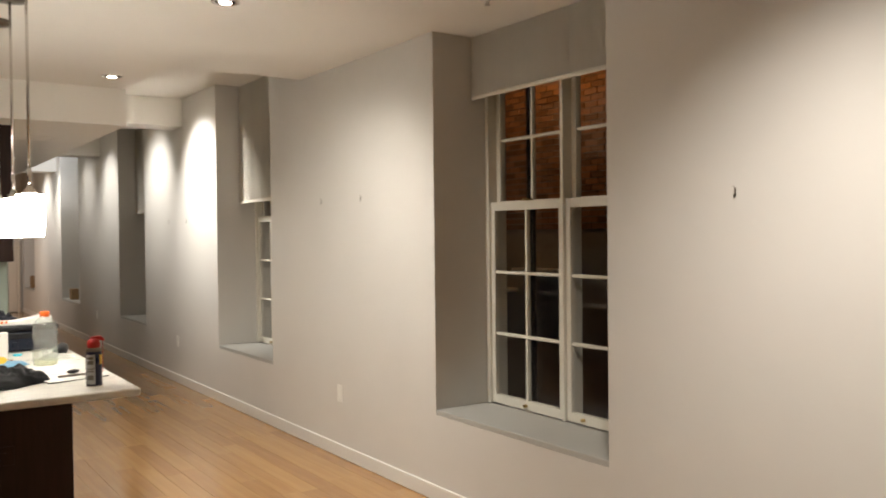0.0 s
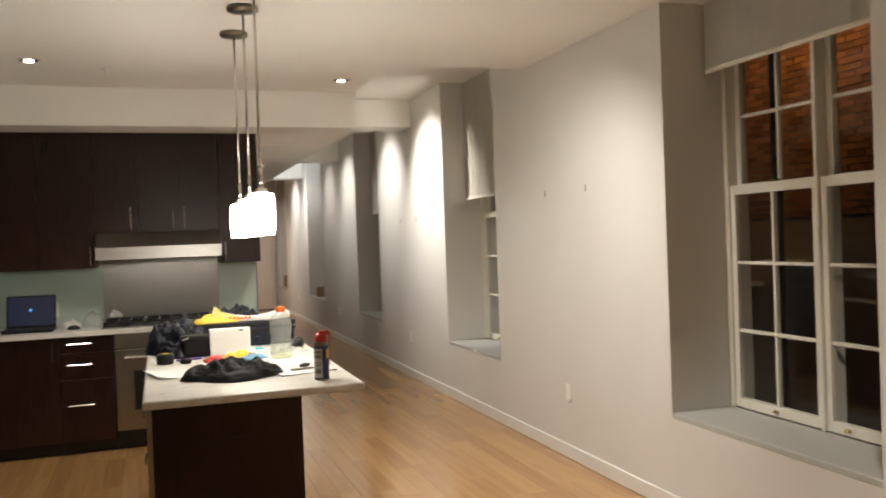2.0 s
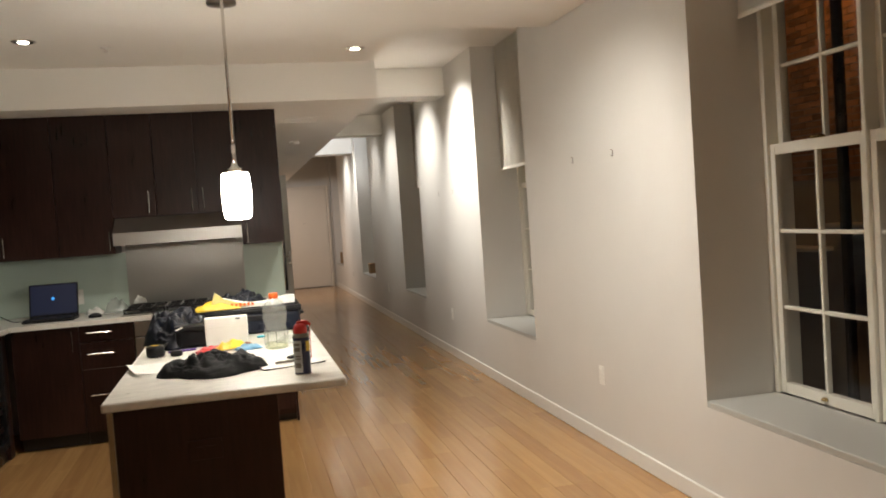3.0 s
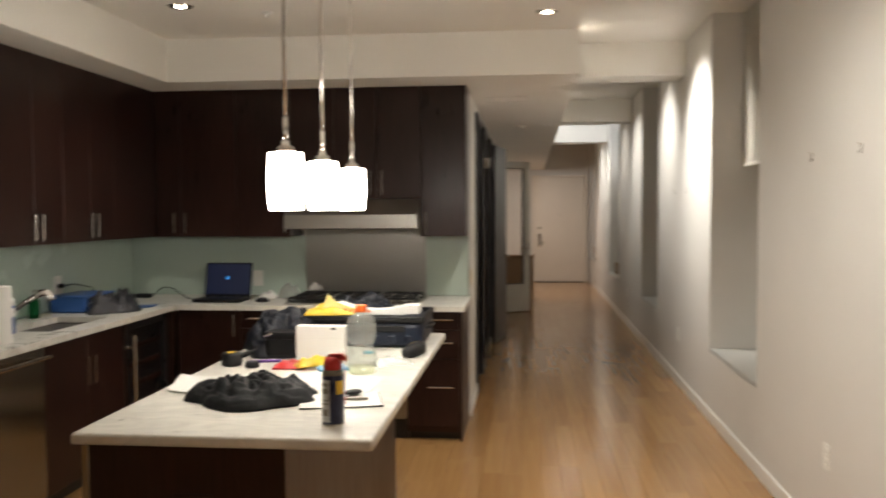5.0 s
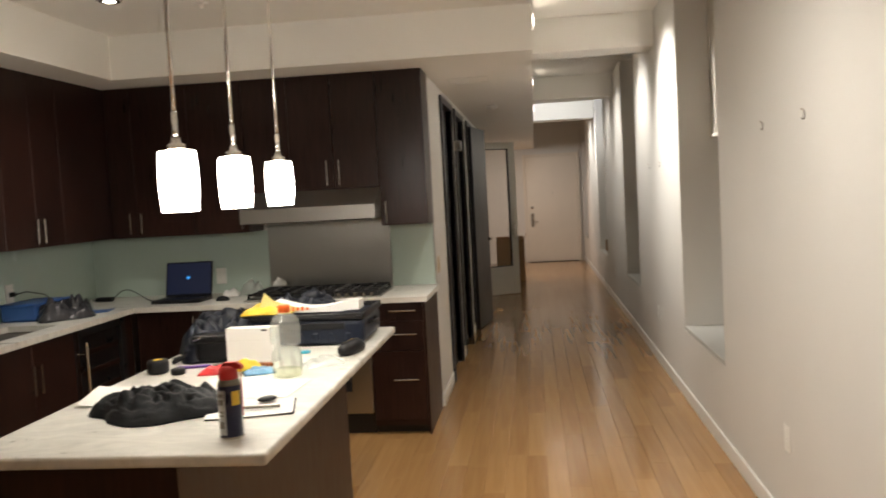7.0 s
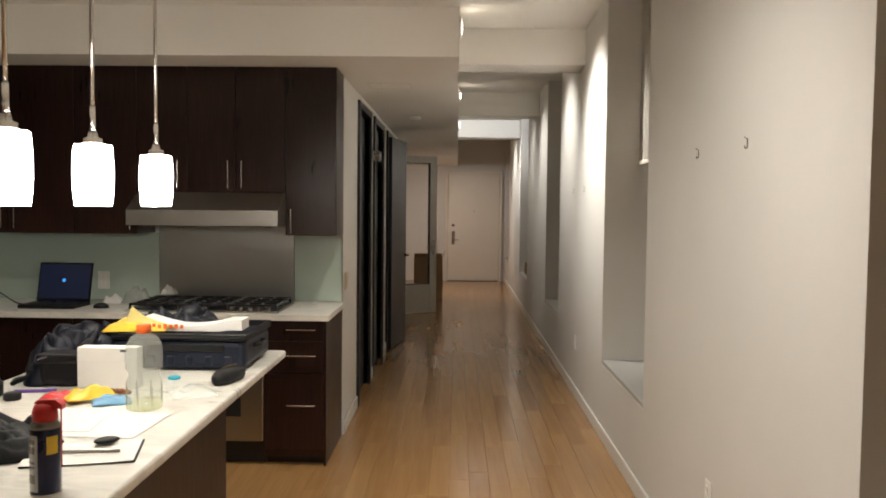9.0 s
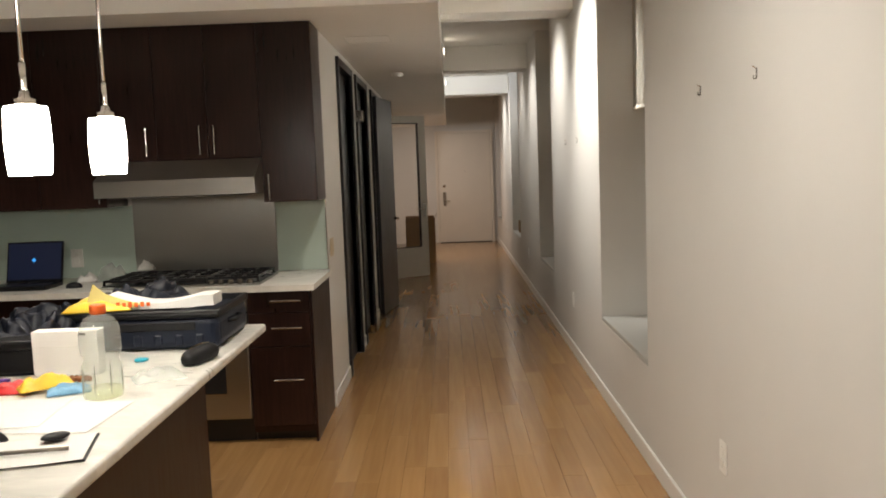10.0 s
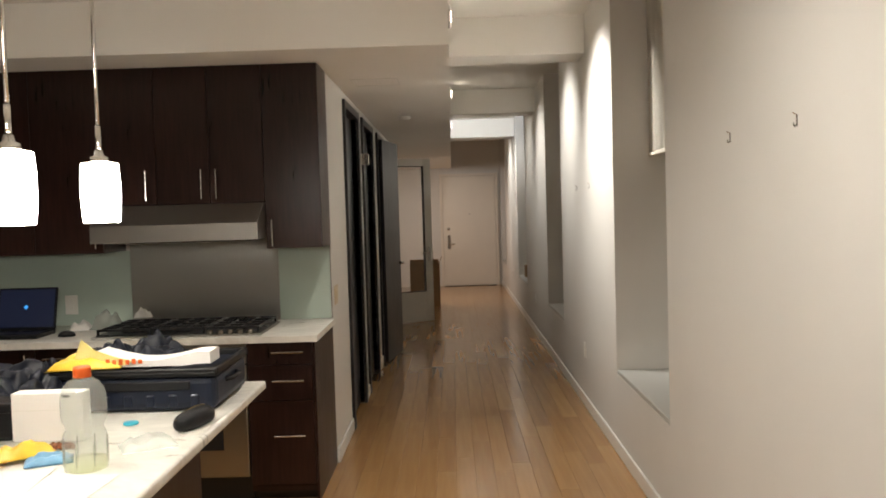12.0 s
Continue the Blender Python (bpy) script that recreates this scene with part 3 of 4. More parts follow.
setting("backsplash_end", box(2.408, 2.728, 9.412, 9.42, 0.917, 1.37, 0.001), M_BSPL, "pale green back-painted glass backsplash", "backsplash")
solo("backsplash_panel", box(1.49, 2.406, 9.408, 9.419, 0.917, 1.50, 0.001), M_STEELH, "brushed steel splash panel behind the cooktop", "panel")

hd = thing("range_hood", (1.94, 9.15, 1.43), "brushed stainless range hood under the wall cabinets", "range hood")
part("canopy", prism([(9.40, 1.434), (8.88, 1.434), (8.88, 1.528), (9.085, 1.640), (9.40, 1.640)], 1.475, 2.408, "x"), M_HOOD, hd)
part("filter", box(1.55, 2.36, 8.92, 9.36, 1.426, 1.4335, 0.002), M_STEEL, hd)
ct = thing("cooktop", (1.968, 9.02, 0.915), "black gas cooktop with cast-iron grates on a steel tray", "cooktop")
part("tray", box(1.5, 2.435, 8.765, 9.275, 0.9155, 0.925, 0.003), M_STEELH, ct)
part("burner_plate", box(1.512, 2.423, 8.805, 9.265, 0.925, 0.930), M_BLACK, ct)
for gx in range(3):
    g = bmesh.new()
    gx0 = 1.514 + gx * 0.303
    for k in range(5):
        y = 8.82 + k * 0.108
        box(gx0, gx0 + 0.295, y - 0.006, y + 0.006, 0.948, 0.962, 0.002, bm=g)
    for k in range(4):
        x = gx0 + 0.006 + k * 0.0943
        box(x - 0.006, x + 0.006, 8.815, 9.255, 0.950, 0.960, 0.002, bm=g)
    for fx in (gx0 + 0.006, gx0 + 0.289):
        for fy in (8.821, 9.251):
            box(fx - 0.006, fx + 0.006, fy - 0.006, fy + 0.006, 0.930, 0.950, bm=g)
    part("grate", g, M_BLACK, ct, "black cast-iron grate")
    for by in (8.925, 9.145):
        part("burner", lathe([(0.05, 0), (0.05, 0.008), (0.035, 0.010), (0.035, 0.016), (0.01, 0.018)], (gx0 + 0.1475, by, 0.930), 16), M_BLACK, ct, "", True)
for k in range(5):
    part("knob", lathe([(0.018, 0), (0.018, 0.02), (0.014, 0.024)], (2.15 + 0.055 * k, 8.785, 0.925), 14), M_DKNI, ct, "", True)

# island
isl = thing("kitchen_island", (2.17, 6.5, 0.0), "dark espresso kitchen island base with drawers", "island")
part("body", box(1.90, 2.46, 5.53, 7.47, 0.10, CT), M_ESP, isl)
part("toe_kick", box(1.95, 2.44, 5.56, 7.45, 0.0, 0.10), M_BLACK, isl)
part("end_panel", box(1.885, 2.476, 5.51, 5.53, 0.0, CT, 0.001), M_ESP, isl)
part("end_panel", box(1.885, 2.476, 7.47, 7.49, 0.0, CT, 0.001), M_ESP, isl)
part("side_panel", box(2.46, 2.476, 5.53, 7.47, 0.0, CT), M_ESP, isl)
part("edge_strip", box(1.862, 1.884, 5.51, 5.54, 0.0, CT, 0.001), M_STEEL, isl, "narrow steel edge strip")
for k in range(4):
    for a, b in ((0.11, 0.42), (0.42, 0.68), (0.68, 0.875)):
        d = part("drawer", box(1.88, 1.90, 5.54 + 0.485 * k, 6.02 + 0.485 * k, a + 0.002, b - 0.002, 0.0015), M_ESP, isl)
        pull(d, (1.88, 5.69 + 0.485 * k, b - 0.06), (1.88, 5.87 + 0.485 * k, b - 0.06), (-0.03, 0, 0))
so = part("socket_plate", box(2.14, 2.26, 5.504, 5.51, 0.66, 0.735, 0.002), M_ESP, isl, "black socket plate")
part("socket", box(2.165, 2.195, 5.502, 5.504, 0.685, 0.71), M_ESP, so)
part("socket", box(2.205, 2.235, 5.502, 5.504, 0.685, 0.71), M_ESP, so)
solo("island_worktop", box(1.85, 2.74, 5.47, 7.52, CT + 0.001, 0.915, 0.010, seg=3), M_MARB, "white marble island top with grey veins and rounded edge", "worktop")

# pendants
for py in (5.868, 6.36, 6.895):
    p = thing("pendant_light", (2.385, py, CEIL), "lit white glass pendant light on a slim nickel rod", "pendant light", "pendants over the island")
    part("canopy", lathe([(0.075, 0), (0.078, -0.006), (0.078, -0.022), (0.03, -0.028)], (2.385, py, CEIL), 28), M_DKNI, p, "", True)
    part("rod", rod((2.385, py, 1.77), (2.385, py, CEIL - 0.02), 0.006, 12), M_CHROME, p, "", True)
    part("sleeve", rod((2.385, py, 1.77), (2.385, py, 1.86), 0.0085, 12), M_CHROME, p, "", True)
    part("cap", lathe([(0.030, -0.035), (0.028, -0.01), (0.016, -0.006), (0.012, 0.012)], (2.385, py, 1.772), 20), M_CHROME, p, "", True)
    part("shade", lathe([(0.030, 0.187), (0.053, 0.186), (0.056, 0.181), (0.059, 0.13), (0.060, 0.09), (0.058, 0.04), (0.054, 0.003), (0.052, 0.0), (0.047, 0.004), (0.051, 0.05), (0.05, 0.15), (0.030, 0.175)], (2.385, py, 1.556), 32), M_SHADE, p, "glowing opal glass shade", True)

# downlights
for px, py in DOWN_AND_FILL[:3]:
    d = thing("recessed_downlight", (px, py, CEIL), "small round recessed ceiling downlight with white trim", "downlight", "recessed ceiling downlights")
    part("trim_ring", lathe([(0.052, -0.001), (0.055, -0.004), (0.068, -0.004), (0.072, -0.001)], (px, py, CEIL), 28), M_CHROME, d, "", True)
    part("lens", lathe([(0.030, -0.0045), (0.030, -0.007), (0.012, -0.009)], (px, py, CEIL), 20), M_BULB, d, "lit lamp")
for wy, watts in WASH:
    d = thing("eyeball_spotlight", (3.5, wy, 2.85), "round eyeball spotlight on the dropped ceiling's side", "spotlight", "spotlights washing the window wall")
    b = bmesh.new()
    bmesh.ops.create_cone(b, cap_ends=True, segments=28, radius1=0.085, radius2=0.07, depth=0.02, matrix=pose(3.51, wy, 2.85, 0, 90, 0))
    part("housing", b, M_TRIM, d, "", True)
    b = bmesh.new()
    bmesh.ops.create_cone(b, cap_ends=True, segments=20, radius1=0.04, radius2=0.036, depth=0.004, matrix=pose(3.521, wy, 2.85, 0, 90, 0))
    part("lens", b, M_BULB, d, "lit lamp")

# ---- corridor ----


def dark_door(i, y0, y1, ajar):
    d = thing("door_%d" % i, (LW, (y0 + y1) / 2, 0), "black-stained door in a black frame" + (", standing ajar" if ajar else ", closed"), "door", kind="structure")
    f = bmesh.new()
    box(LW - 0.10, LW + 0.022, y0 - 0.055, y0, 0, 2.378, 0.003, bm=f)
    box(LW - 0.10, LW + 0.022, y1, y1 + 0.055, 0, 2.378, 0.003, bm=f)
    box(LW - 0.10, LW + 0.020, y0, y1, 2.322, 2.378, 0.003, bm=f)
    part("door_frame", f, M_DOOR, d)
    b = box(0, 0.04, 0, y1 - y0 - 0.004, 0.008, 2.31, 0.002)
    m = pose(LW - 0.075, y0 + 0.002, 0) if not ajar else pose(LW + 0.022, y0 + 0.002, 0, 0, 0, -ajar)
    bmesh.ops.transform(b, matrix=m, verts=b.verts)
    leaf = part("leaf", b, M_DOOR, d)
    if ajar:
        kp = m @ Vector((0.04, y1 - y0 - 0.07, 1.0))
        ko = m.to_3x3() @ Vector((0.05, 0, 0))
        part("knob", rod(kp, kp + ko, 0.016, 14), M_CHROME, leaf, "nickel knob", True)


dark_door(1, *D1, 0)
dark_door(2, *D2, 0)
dark_door(3, *D3, 9)
solo("hinge_plate", box(LW + 0.001, LW + 0.075, 11.28, 11.35, 1.965, 2.06, 0.003), M_CHROME, "square nickel hinge block on the wall", "hinge", at=(LW, 11.31, 1.965))

# glazed door, standing open
gd = thing("door_4", (2.327, 15.605, 0), "open glazed door with pale painted frame and kick panel", "door", kind="structure")
GM = pose(2.327, 15.605, 0, 0, 0, 27)
GL = 0.98


def at_door(b):
    bmesh.ops.transform(b, matrix=GM, verts=b.verts)
    return b


gf = bmesh.new()
box(0, 0.11, 0, 0.045, 0.01, 2.295, 0.003, bm=gf)
box(GL - 0.11, GL, 0, 0.045, 0.01, 2.295, 0.003, bm=gf)
box(0.11, GL - 0.11, 0, 0.045, 2.195, 2.295, 0.003, bm=gf)
box(0.11, GL - 0.11, 0, 0.045, 0.01, 0.43, 0.003, bm=gf)
part("door_frame", at_door(gf), M_ALU, gd)
gb = bmesh.new()
for q in ((0.11, 0.122, 0.43, 2.195), (GL - 0.122, GL - 0.11, 0.43, 2.195), (0.122, GL - 0.122, 0.43, 0.442), (0.122, GL - 0.122, 2.183, 2.195)):
    box(q[0], q[1], -0.003, 0.048, q[2], q[3], bm=gb)
part("glazing_bead", at_door(gb), M_BLACK, gd)
part("pane", at_door(box(0.122, GL - 0.122, 0.02, 0.026, 0.442, 2.183)), M_GLASS, gd)
gh = box(GL - 0.075, GL - 0.035, -0.012, 0, 0.86, 1.06, 0.003)
rod((GL - 0.055, -0.05, 0.98), (GL - 0.055, 0, 0.98), 0.009, bm=gh)
rod((GL - 0.055, -0.05, 0.98), (GL - 0.19, -0.05, 0.98), 0.009, bm=gh)
part("lever_handle", at_door(gh), M_CHROME, gd, "nickel lever handle")

# entrance door
ed = thing("door_5", (3.84, Y1, 0), "closed cream-painted entrance door with steel lock set", "door", kind="structure")
part("leaf", box(3.31, 4.375, Y1 - 0.02, Y1 + 0.04, 0.012, 2.25, 0.003), M_WDOOR, ed)
ef = bmesh.new()
box(3.25, 3.305, Y1 - 0.035, Y1 + 0.06, 0, 2.305, 0.004, bm=ef)
box(4.38, 4.435, Y1 - 0.035, Y1 + 0.06, 0, 2.305, 0.004, bm=ef)
box(3.305, 4.38, Y1 - 0.033, Y1 + 0.06, 2.255, 2.305, 0.004, bm=ef)
part("door_frame", ef, M_WDOOR, ed)
lk = part("lock_plate", box(3.385, 3.45, Y1 - 0.034, Y1 - 0.02, 0.77, 1.05, 0.003), M_CHROME, ed, "steel lock plate")
part("lever", rod((3.42, Y1 - 0.06, 0.87), (3.53, Y1 - 0.06, 0.87), 0.010), M_CHROME, lk)
b = bmesh.new()
bmesh.ops.create_cone(b, cap_ends=True, segments=18, radius1=0.032, radius2=0.028, depth=0.03, matrix=pose(3.415, Y1 - 0.032, 1.18, 90))
part("deadbolt", b, M_CHROME, ed, "", True)
b = bmesh.new()
bmesh.ops.create_cone(b, cap_ends=True, segments=12, radius1=0.010, radius2=0.008, depth=0.01, matrix=pose(3.85, Y1 - 0.024, 1.47, 90))
part("peephole", b, M_BLACK, ed)
part("threshold", box(3.31, 4.375, Y1 - 0.05, Y1 + 0.02, 0, 0.012), M_BLACK, ed)

# fixtures
setting("trim_backsplash", box(2.7285, 2.7325, 9.395, 9.4195, 0.917, 1.37, 0.001), M_CHROME, "polished metal edge trim of the green glass", "trim")
for oy in (7.045, 10.742, 14.53, 18.43):
    p = thing("wall_outlet", (WX, oy, 0.385), "ivory wall outlet plate near the floor", "outlet", "outlets along the window wall")
    pl = part("plate", box(WX - 0.007, WX - 0.0005, oy - 0.036, oy + 0.036, 0.385, 0.505, 0.003), M_PLATE, p)
    for z in (0.41, 0.455):
        part("socket", box(WX - 0.010, WX - 0.007, oy - 0.016, oy + 0.016, z, z + 0.03, 0.004), M_PLATE, pl)
sp = thing("light_switch", (LW, 9.58, 0.985), "cream double light switch plate", "switch")
pl = part("plate", box(LW + 0.0005, LW + 0.007, 9.52, 9.65, 0.985, 1.105, 0.003), M_TAN, sp)
for k in (9.55, 9.60):
    part("rocker", box(LW + 0.007, LW + 0.011, k - 0.014, k + 0.018, 1.01, 1.08, 0.002), M_TAN, pl)
kp = thing("wall_outlet", (1.115, 9.41, 1.0), "ivory kitchen outlet plate above the worktop", "outlet")
pl = part("plate", box(1.07, 1.15, 9.404, 9.4115, 0.985, 1.105, 0.003), M_PLATE, kp)
for z in (1.01, 1.055):
    part("socket", box(1.095, 1.125, 9.401, 9.404, z, z + 0.03, 0.003), M_PLATE, pl)
HOOKS = [(7.3, 1.797), (6.718, 1.797), (3.817, 1.70), (10.386, 1.714), (10.99, 1.714)]
for hy, hz in HOOKS:
    h = thing("picture_hook", (WX, hy, hz - 0.02), "small brass picture hook nailed to the wall", "hook", "picture hooks on the window wall")
    part("strip", box(WX - 0.003, WX - 0.0005, hy - 0.004, hy + 0.004, hz - 0.02, hz + 0.014, 0.001), M_DKNI, h)
    part("nail", rod((WX - 0.001, hy, hz + 0.012), (WX - 0.014, hy, hz + 0.020), 0.002, 8), M_CHROME, h)
    part("hook", tube([(WX - 0.003, hy, hz - 0.018), (WX - 0.008, hy, hz - 0.021), (WX - 0.011, hy, hz - 0.016), (WX - 0.010, hy, hz - 0.010)], 0.0022), M_DKNI, h)
solo("smoke_detector", lathe([(0.055, 0), (0.058, -0.012), (0.05, -0.03), (0.02, -0.036)], (3.08, 11.94, DROP), 24), M_TRIM, "white round smoke detector on the ceiling", "smoke detector", smooth=True, at=(3.08, 11.94, DROP))
hb = bmesh.new()
for q in ((2.85, 3.16, 9.74, 9.746), (2.85, 3.16, 10.03, 10.036), (2.85, 2.856, 9.746, 10.03), (3.154, 3.16, 9.746, 10.03)):
    box(*q, DROP - 0.003, DROP - 0.0005, bm=hb)
solo("access_hatch", hb, M_ALU, "flush ceiling access hatch with thin frame", "hatch", at=(3.0, 9.89, DROP))
solo("sprinkler", lathe([(0.035, 0), (0.035, -0.004), (0.012, -0.008), (0.008, -0.03), (0.016, -0.032)], (1.65, 8.02, CEIL), 20), M_TRIM, "small white ceiling sprinkler", "sprinkler", smooth=True, at=(1.65, 8.02, CEIL))
solo("sprinkler", lathe([(0.035, 0), (0.035, -0.004), (0.012, -0.008), (0.008, -0.03), (0.016, -0.032)], (4.36, 5.15, CEIL), 20), M_TRIM, "small white ceiling sprinkler beside the window", "sprinkler", smooth=True, at=(4.36, 5.15, CEIL))
bx = thing("cardboard_box", (3.03, 17.95, 0), "tall open brown cardboard box on the floor", "box")
part("carton", box(2.78, 3.26, 17.75, 18.15, 0.0, 0.72, 0.003), M_CARD, bx)
part("flap", prism([(3.26, 0.715), (3.30, 0.80), (3.296, 0.803), (3.255, 0.722)], 17.76, 18.14), M_CARD, bx)
part("flap", prism([(17.75, 0.72), (17.69, 0.78), (17.695, 0.785), (17.756, 0.725)], 2.79, 3.25, "x"), M_CARD, bx)
for (a, b), h in zip(OPEN[3:], (0.30, 0.42)):
    solo("small_box", box(4.56, 4.68, b - 0.45, b - 0.30, SILL + 0.001, SILL + h * 0.6, 0.004), M_CARD, "small red-brown box standing on the window sill", "box")

# ---- things on the island ----
T = 0.915
M_FLEECE = mat("black_fleece", (0.0042, 0.005, 0.0065), 0.7, spec=0.3, vary=0.4, scale=40, bump=0.35, bscale=250)
M_NYLON = mat("navy_quilted_nylon", (0.004, 0.006, 0.013), 0.45, spec=0.3, vary=0.4, scale=14, bump=0.2, bscale=60)
M_NAVY = mat("navy_shell", (0.007, 0.011, 0.024), 0.4, spec=0.3, vary=0.15, scale=20, bump=0.1, bscale=200)
M_PAPER = mat("white_paper", (0.80, 0.79, 0.76), 0.7, vary=0.02)
M_YELL = mat("yellow_plastic_film", (0.75, 0.50, 0.04), 0.35, vary=0.12, scale=20)
M_RED = mat("red_plastic", (0.50, 0.02, 0.02), 0.35, vary=0.1)
M_BLUE = mat("blue_plastic", (0.03, 0.10, 0.32), 0.4, vary=0.12)
M_LBLUE = mat("light_blue_film", (0.15, 0.35, 0.55), 0.35, vary=0.15, scale=25)
M_CYAN = mat("cyan_plastic", (0.03, 0.45, 0.60), 0.4)
M_ORAN = mat("orange_plastic", (0.80, 0.13, 0.015), 0.4)
M_PURP = mat("purple_plastic", (0.12, 0.05, 0.28), 0.4)
M_PET = clear("clear_plastic", (0.92, 0.94, 0.92), 1.7, 0.08, 0.15)
M_WATER = clear("pale_liquid", (0.96, 0.97, 0.86), 1.2, 0.05)
M_FILMC = clear("crumpled_clear_film", (0.9, 0.92, 0.91), 1.6, 0.18, 0.3)
M_RUB = mat("black_plastic", (0.007, 0.007, 0.008), 0.45, spec=0.3, vary=0.2, bump=0.08)
M_LEATH = mat("black_leather", (0.006, 0.006, 0.007), 0.45, spec=0.25, vary=0.25, bump=0.25, bscale=120)
M_GREEN = clear("green_soap", (0.10, 0.45, 0.25), 1.3, 0.05)
M_GREYB = mat("grey_plastic_bag", (0.035, 0.035, 0.04), 0.25, vary=0.3, scale=16, bump=0.3, bscale=40)
M_TOWEL = mat("paper_towel", (0.80, 0.78, 0.74), 0.9, vary=0.02, bump=0.2, bscale=150)
M_BROWN = mat("brown_snack", (0.22, 0.07, 0.02), 0.5, vary=0.3, scale=30)
M_SCREEN = mat("dark_screen", (0.008, 0.010, 0.022), 0.25)
M_LCD = glow("lit_screen", (0.010, 0.020, 0.075), 0.22, (0.006, 0.008, 0.016))
M_LOGO = glow("lit_screen_mark", (0.05, 0.35, 0.9), 1.0, (0.01, 0.02, 0.05))


def heap(cx, cy, rx, ry, h, folds=7.0, seed=0.0, n=56, lumps=0.5, turn=0.0):
    """A crumpled cloth lying in a heap: ridged folds, an uneven outline, closed underneath."""
    b = bmesh.new()
    grid = []
    for i in range(n + 1):
        r = i / n
        ring = []
        for k in range(72):
            a = 2 * math.pi * k / 72
            out = 1 + 0.22 * noise.noise((2.0 * math.cos(a) + seed, 2.0 * math.sin(a), seed)) + 0.07 * math.sin(5 * a + seed)
            u, v = r * math.cos(a) * out, r * math.sin(a) * out
            q = Vector((u * folds * 0.35 + seed, v * folds * 0.35, seed))
            w = noise.noise_vector(q * 0.8) * 0.7
            ca, sa = math.cos(seed), math.sin(seed)
            p1 = Vector(((u * ca - v * sa) * folds * 0.30, (u * sa + v * ca) * folds * 0.13, seed)) + 0.9 * noise.noise_vector((u * 1.6 + seed, v * 1.6, 4.0))
            p2 = Vector(((u * sa + v * ca) * folds * 0.42, (u * ca - v * sa) * folds * 0.20, seed + 7.0)) + 0.7 * noise.noise_vector((u * 2.1, v * 2.1 + seed, 8.0))
            roll = min(1.0, 2.6 * abs(noise.noise(p1))) ** 0.75
            roll2 = min(1.0, 2.4 * abs(noise.noise(p2))) ** 0.75
            base = (1 - r ** 5) * (0.72 + lumps * noise.noise((u * 1.3 + seed, v * 1.3, 9.0)))
            z = h * max(0.0, base * (0.36 + 0.50 * roll + 0.26 * roll2)) + 0.014 * max(0.0, 1 - r ** 10)
            x, y = u * rx, v * ry
            x, y = x * math.cos(turn) - y * math.sin(turn), x * math.sin(turn) + y * math.cos(turn)
            ring.append(b.verts.new((cx + x + 0.006 * w.x, cy + y + 0.006 * w.y, T + 0.002 + z)))
        grid.append(ring)
    for p, q in zip(grid[1:], grid[2:]):
        for k in range(72):
            b.faces.new((p[k], p[(k + 1) % 72], q[(k + 1) % 72], q[k]))
    c = grid[0][0]
    for v in grid[0][1:]:
        b.verts.remove(v)
    for k in range(72):
        b.faces.new((c, grid[1][k], grid[1][(k + 1) % 72]))
    b.faces.new(list(reversed(grid[-1])))
    bmesh.ops.recalc_face_normals(b, faces=b.faces[:])
    return b


def sheet(x0, x1, y0, y1, z, turn=0.0, curl=0.0, thick=0.0012):
    b = bmesh.new()
    n = 12
    rows = [[b.verts.new(((u / n - 0.5) * (x1 - x0), (v / n - 0.5) * (y1 - y0), curl * (abs(u / n - 0.5) * 2) ** 3)) for v in range(n + 1)] for u in range(n + 1)]
    for p, q in zip(rows, rows[1:]):
        for k in range(n):
            b.faces.new((p[k], q[k], q[k + 1], p[k + 1]))
    under = [[b.verts.new(v.co - Vector((0, 0, thick))) for v in r] for r in rows]
    for p, q in zip(under, under[1:]):
        for k in range(n):
            b.faces.new((p[k], p[k + 1], q[k + 1], q[k]))
    for a, c in ((rows[0], under[0]), (rows[-1], under[-1]), ([r[0] for r in rows], [r[0] for r in under]), ([r[-1] for r in rows], [r[-1] for r in under])):
        for k in range(n):
            b.faces.new((a[k], a[k + 1], c[k + 1], c[k]))
    bmesh.ops.recalc_face_normals(b, faces=b.faces[:])
    bmesh.ops.transform(b, matrix=pose((x0 + x1) / 2, (y0 + y1) / 2, z, 0, 0, turn), verts=b.verts)
    return b


def packet(x, y, z, lx, ly, h, turn, seed):
    """A crumpled, pillow-shaped wrapper with flat crimped ends."""
    b = bmesh.new()
    n = 14
    top, low = [], []
    for i in range(n + 1):
        for rows, s in ((top, 1), (low, 0)):
            r = []
            for k in range(n + 1):
                u, v = i / n * 2 - 1, k / n * 2 - 1
                f = max(0.0, (1 - u ** 4) * (1 - v ** 4))
                w = noise.noise((u * 2.2 + seed, v * 2.2, seed))
                r.append(b.verts.new((u * lx / 2 * (1 + 0.05 * noise.noise((v * 3, seed, 0))), v * ly / 2 * (1 + 0.05 * w), (h * f * (0.75 + 0.6 * w) if s else 0.0) + 0.002 * s + 0.004 * (w + 0.5) * (1 - f) * s)))
            rows.append(r)
    for rows in (top, low):
        for p, q in zip(rows, rows[1:]):
            for k in range(n):
                b.faces.new((p[k], q[k], q[k + 1], p[k + 1]))
    for a, c in ((top[0], low[0]), (top[-1], low[-1]), ([r[0] for r in top], [r[0] for r in low]), ([r[-1] for r in top], [r[-1] for r in low])):
        for k in range(n):
            b.faces.new((a[k], a[k + 1], c[k + 1], c[k]))
    bmesh.ops.recalc_face_normals(b, faces=b.faces[:])
    bmesh.ops.transform(b, matrix=pose(x, y, z, 0, 0, turn), verts=b.verts)
    return b


def turned(b, x, y, z, deg):
    bmesh.ops.transform(b, matrix=pose(x, y, z, 0, 0, deg), verts=b.verts)
    return b


